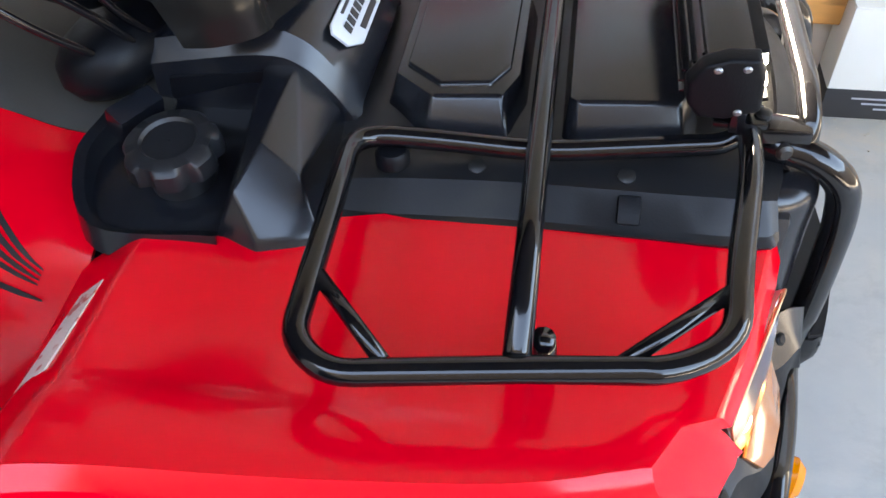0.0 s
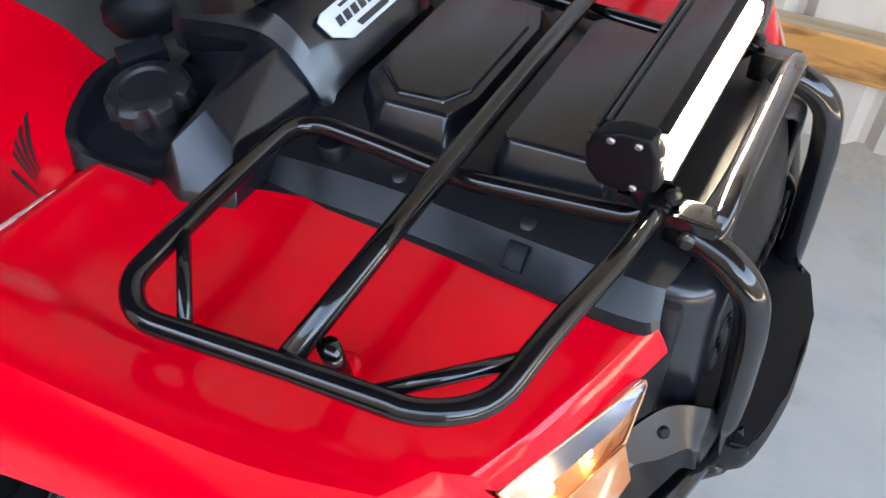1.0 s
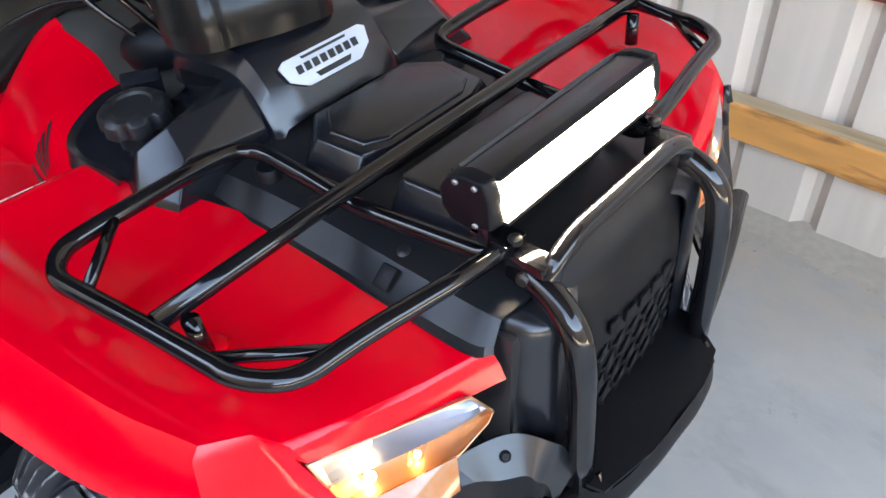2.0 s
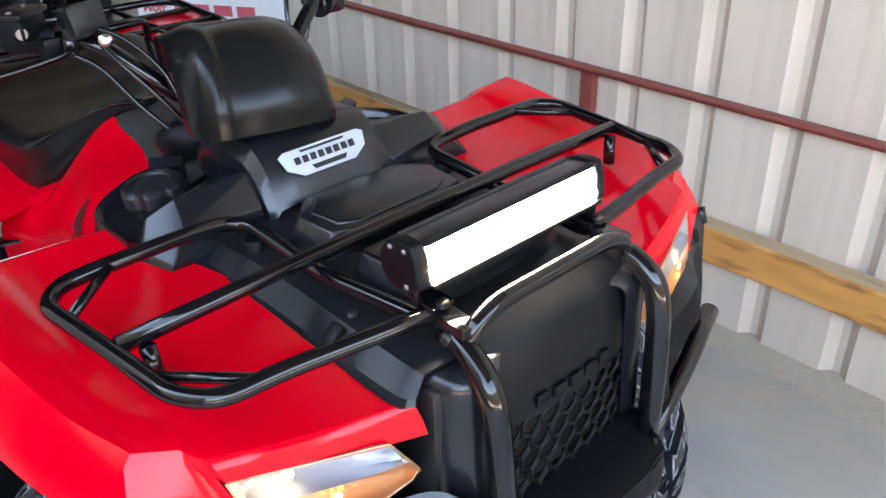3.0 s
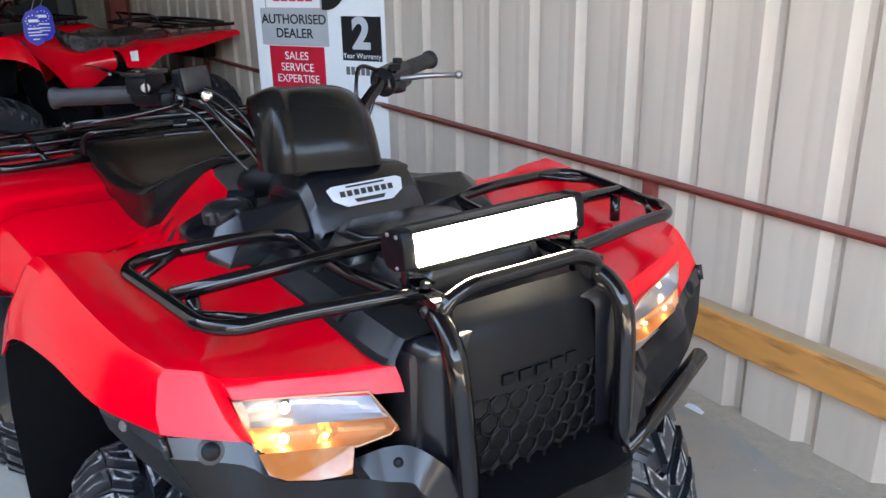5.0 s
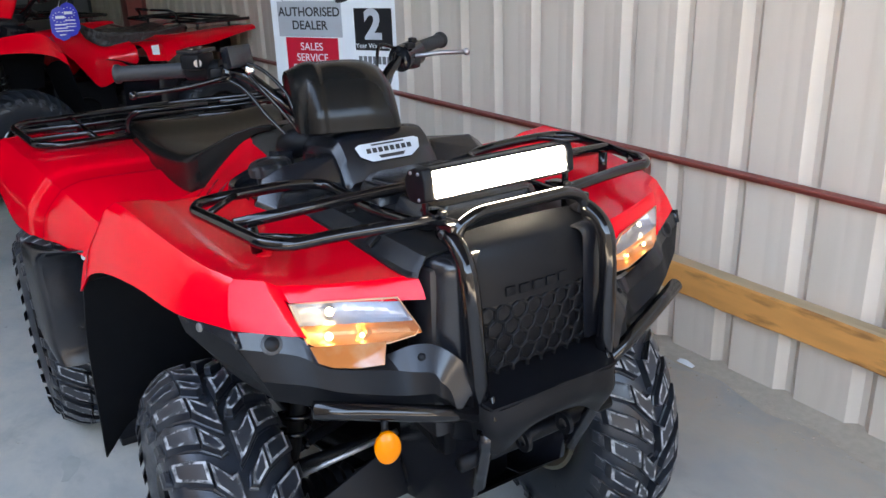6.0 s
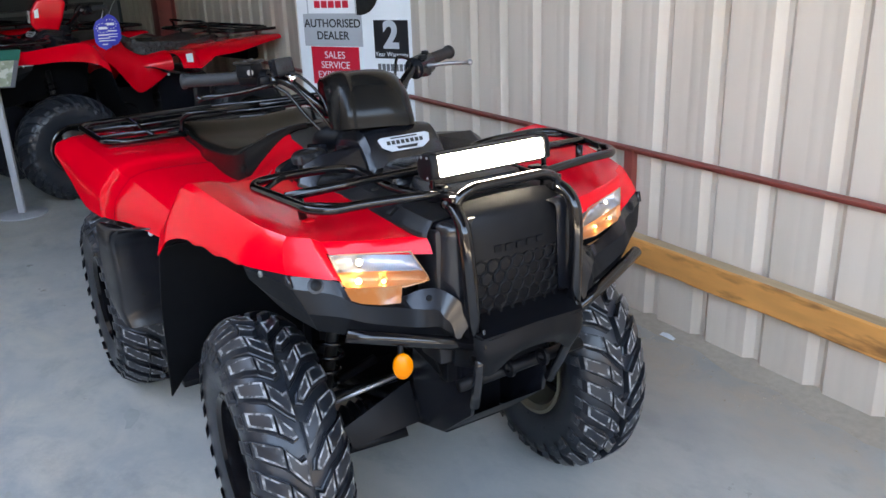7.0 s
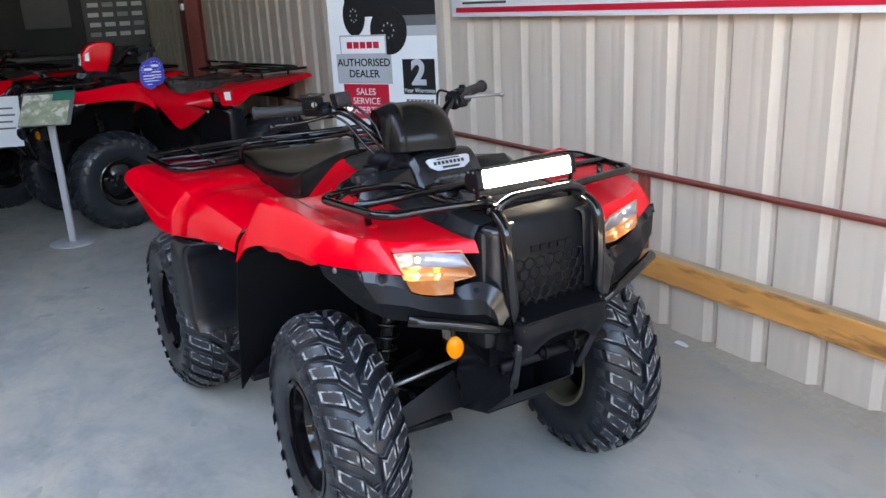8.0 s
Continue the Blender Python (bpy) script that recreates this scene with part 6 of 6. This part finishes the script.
# hang tags on the second quad
for k, (x, y, z, a) in enumerate(((-4.405, 0.135, 1.085, 40), (-4.42, 0.085, 1.060, 62))):
    tag = thing("hang_tag", (x, y, z), "blue card tag hung from the handlebar", "tag", "hang tags")
    tag.matrix_world = pose(x, y + 0.03, z - 0.03, 0, 0, a + 20) @ Matrix.Scale(1.2, 4)
    out = [(0, 0.085), (0.030, 0.070), (0.050, 0.035), (0.052, -0.045), (0.030, -0.080), (0, -0.092), (-0.030, -0.080), (-0.052, -0.045), (-0.050, 0.035), (-0.030, 0.070)]
    part("card", plate([(u, 0, v) for u, v in out], (0, 0.002, 0), 0), BLUE_TAG, tag)
    part("string", tubed([(0, 0.001, 0.08), (0.02, 0.02, 0.13), (0.03, 0.06, 0.16)], 0.0012, 6, 0.01), WHITE, tag)
    for u, v, w, h in ((0, 0.030, 0.045, 0.014), (0, -0.008, 0.062, 0.007), (0, -0.026, 0.066, 0.005), (0, -0.040, 0.060, 0.005), (0, -0.060, 0.03, 0.005)):
        part("print_bar", block((w, 0.001, h), (u, -0.0008, v), 0), WHITE, tag)
    for j in range(12):
        t = j * math.pi / 6
        part("star", block((0.005, 0.001, 0.005), (0.034 * math.cos(t), -0.0008, 0.030 + 0.026 * math.sin(t)), 0), WHITE, tag)


def info_stand(x, y, turn, cards):
    st = thing("information_stand", (x, y, 0), "grey metal floor stand holding printed cards", "stand", "information stands")
    st.matrix_world = pose(x, y, 0, 0, 0, turn)
    part("foot", lathe([(0.001, 0.012), (0.140, 0.010), (0.150, 0.006), (0.150, 0.0), (0.001, 0.0)], 36, "z", closed=False), SILVER, st)
    part("pole", block((0.030, 0.042, 0.83), (0, 0, 0.425), 0.004), SILVER, st)
    tilt = Matrix.Translation((0.02, 0, 0.905)) @ Matrix.Rotation(radians(-42), 4, "Y")
    bm = block((0.008, 0.33, 0.26), (0, 0, 0), 0.003)
    bm.transform(tilt)
    part("tray", bm, GREY_CARD, st)
    for (a, b, w, h, mat, name) in cards:
        bm = block((0.002, w, h), (0.0055 if mat is not GREEN_CARD else 0.008, a, b), 0)
        bm.transform(tilt)
        part(name, bm, mat, st)
    return st


info_stand(-3.94, -0.64, -28, ((-0.01, -0.008, 0.30, 0.235, PHOTO, "photo_card"), (0.10, 0.095, 0.14, 0.075, GREEN_CARD, "green_card")))
card = thing("price_card", (-4.44, -0.90, 0.0), "white printed card hung from the quad's bull bar", "card")
bm = block((0.002, 0.27, 0.34), (0, 0, 0), 0)
bm.transform(pose(0.02, 0.0, 0.80, 0, -8, -28))
part("sheet", bm, WHITE, card)
part("string", tubed([(0.0, 0.0, 0.96), (-0.03, 0.06, 0.985)], 0.0016, 6, 0), WHITE, card)
for k, wide in enumerate((0.18, 0.20, 0.16, 0.19)):
    bm = block((0.001, wide, 0.012), (0.0015, 0, 0.09 - 0.045 * k), 0)
    bm.transform(pose(0.02, 0.0, 0.80, 0, -8, -28))
    part("print_bar", bm, GREY_CARD, card)

# dim things at the very back
board = thing("notice_board", (-9.95, 0.95, 1.15), "dark board with rows of pale labels", "board")
part("panel", block((0.04, 0.80, 1.3), (0, 0, 0.55), 0.004), GREY_CARD, board)
for r in range(9):
    for c in range(4):
        part("label_card", block((0.004, 0.135, 0.055), (0.024, -0.28 + 0.185 * c + 0.01 * (r % 2), 0.06 + 0.125 * r), 0), WHITE if (r + c) % 4 else SILVER, board)
fr = thing("door_1", (-9.97, 1.24, 0), "grey door in the rear wall", "", "", "structure")
part("leaf", block((0.05, 0.16, 2.0), (0, 0, 1.0), 0.004), GREY_CARD, fr)
pan = thing("window_1", (-9.98, 0.12, 0), "pale panel in the rear wall", "", "", "structure")
part("pane", block((0.03, 0.55, 0.45), (0, 0, 1.55), 0.004), GREY_CARD, pan)
shelf = thing("back_counter", (-9.5, -0.6, 0), "dark counter along the rear wall", "counter")
part("top", block((0.5, 2.6, 0.04), (0, 0, 0.98), 0.004), GREY_CARD, shelf)
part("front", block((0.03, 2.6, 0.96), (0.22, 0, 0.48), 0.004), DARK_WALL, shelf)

# sandy dust against the foot of the wall, and a scrap of litter
random.seed(4)
bm = bmesh.new()
top, low = [], []
for k in range(120):
    x = -1.9 + k * 0.05
    d = 0.035 + 0.08 * noise.noise((x * 1.7, 3.1, 0)) + 0.05 * noise.noise((x * 7, 1.3, 0)) + 0.05 * max(0, x)
    low.append(bm.verts.new((x, 1.345 - max(0.02, d + 0.05), 0.0015)))
    top.append((bm.verts.new((x, 1.345 - max(0.01, d * 0.45), 0.006)), bm.verts.new((x, 1.395, 0.010))))
for k in range(119):
    bm.faces.new((low[k], low[k + 1], top[k + 1][0], top[k][0]))
    bm.faces.new((top[k][0], top[k + 1][0], top[k + 1][1], top[k][1]))
tagged(linked("dust", bm, DUST), "sandy dust swept against the foot of the wall", "dust", "", "stuff")
bm = bmesh.new()
for k in range(420):
    x = random.uniform(-1.2, 1.6)
    y = 1.345 - abs(random.gauss(0, 0.11))
    if y < 0.95:
        continue
    bmesh.ops.create_icosphere(bm, subdivisions=1, radius=random.uniform(0.0015, 0.005), matrix=Matrix.Translation((x, y, 0.002)) @ Matrix.Diagonal((1, random.uniform(0.6, 1.4), 0.6, 1)))
tagged(linked("grit", bm, DUST), "fine grit and crumbs on the floor by the wall", "grit", "", "stuff")
sc = thing("paper_scrap", (-0.312, 1.283, 0.0), "small white crumpled paper scrap on the floor", "litter")
g = [[(-0.035, -0.010, 0.004), (-0.030, 0.004, 0.012), (-0.028, 0.014, 0.004)], [(0.0, -0.013, 0.006), (0.0, 0.002, 0.018), (0.003, 0.014, 0.006)], [(0.034, -0.008, 0.004), (0.036, 0.002, 0.010), (0.030, 0.010, 0.003)]]
part("paper", surf(g, 3, 3, 1, (0, 0, 1), 0.001), WHITE, sc)

# white carton with a dark printed band, on the floor by the wall
box = thing("carton", (1.10, 1.290, 0.0), "white cardboard carton with a dark printed band", "box")
part("carton_body", block((0.46, 0.130, 0.335), (0, 0, 0.1675), 0.004), CARD_WHITE, box)
part("dark_band", block((0.4605, 0.1305, 0.095), (0, -0.0015, 0.050), 0.003), DARK_WALL, box, "dark grey printed band")
for k, w in enumerate((0.16, 0.13, 0.09)):
    part("print_bar", block((w, 0.0012, 0.005), (-0.08 + 0.015 * k, -0.0675, 0.070 - 0.016 * k), 0), SILVER, box)
part("lid_flap", block((0.455, 0.126, 0.004), (0, 0, 0.337), 0.001), CARD_WHITE, box)

# faint smears and scuffs on the floor
random.seed(11)
bm = bmesh.new()
for k in range(12):
    x, y, a = random.uniform(-2.6, 1.4), random.uniform(-1.9, -0.6), random.uniform(0, 6.28)
    n, wide = random.randint(4, 7), random.uniform(0.014, 0.030)
    last = None
    for i in range(n):
        w = wide * math.sin(math.pi * (i + 0.4) / n) * random.uniform(0.6, 1.2)
        d = Vector((math.cos(a), math.sin(a), 0))
        side = Vector((-d.y, d.x, 0)) * w
        pair = (bm.verts.new(Vector((x, y, 0.0012)) + side), bm.verts.new(Vector((x, y, 0.0012)) - side))
        if last:
            bm.faces.new((last[0], pair[0], pair[1], last[1]))
        last = pair
        x, y, a = x + d.x * 0.028, y + d.y * 0.028, a + random.uniform(-0.35, 0.35)
bmesh.ops.recalc_face_normals(bm, faces=bm.faces)
tagged(linked("floor_smear", bm, SMEAR), "faint grey smears and scuffs on the concrete floor", "smear", "", "stuff")
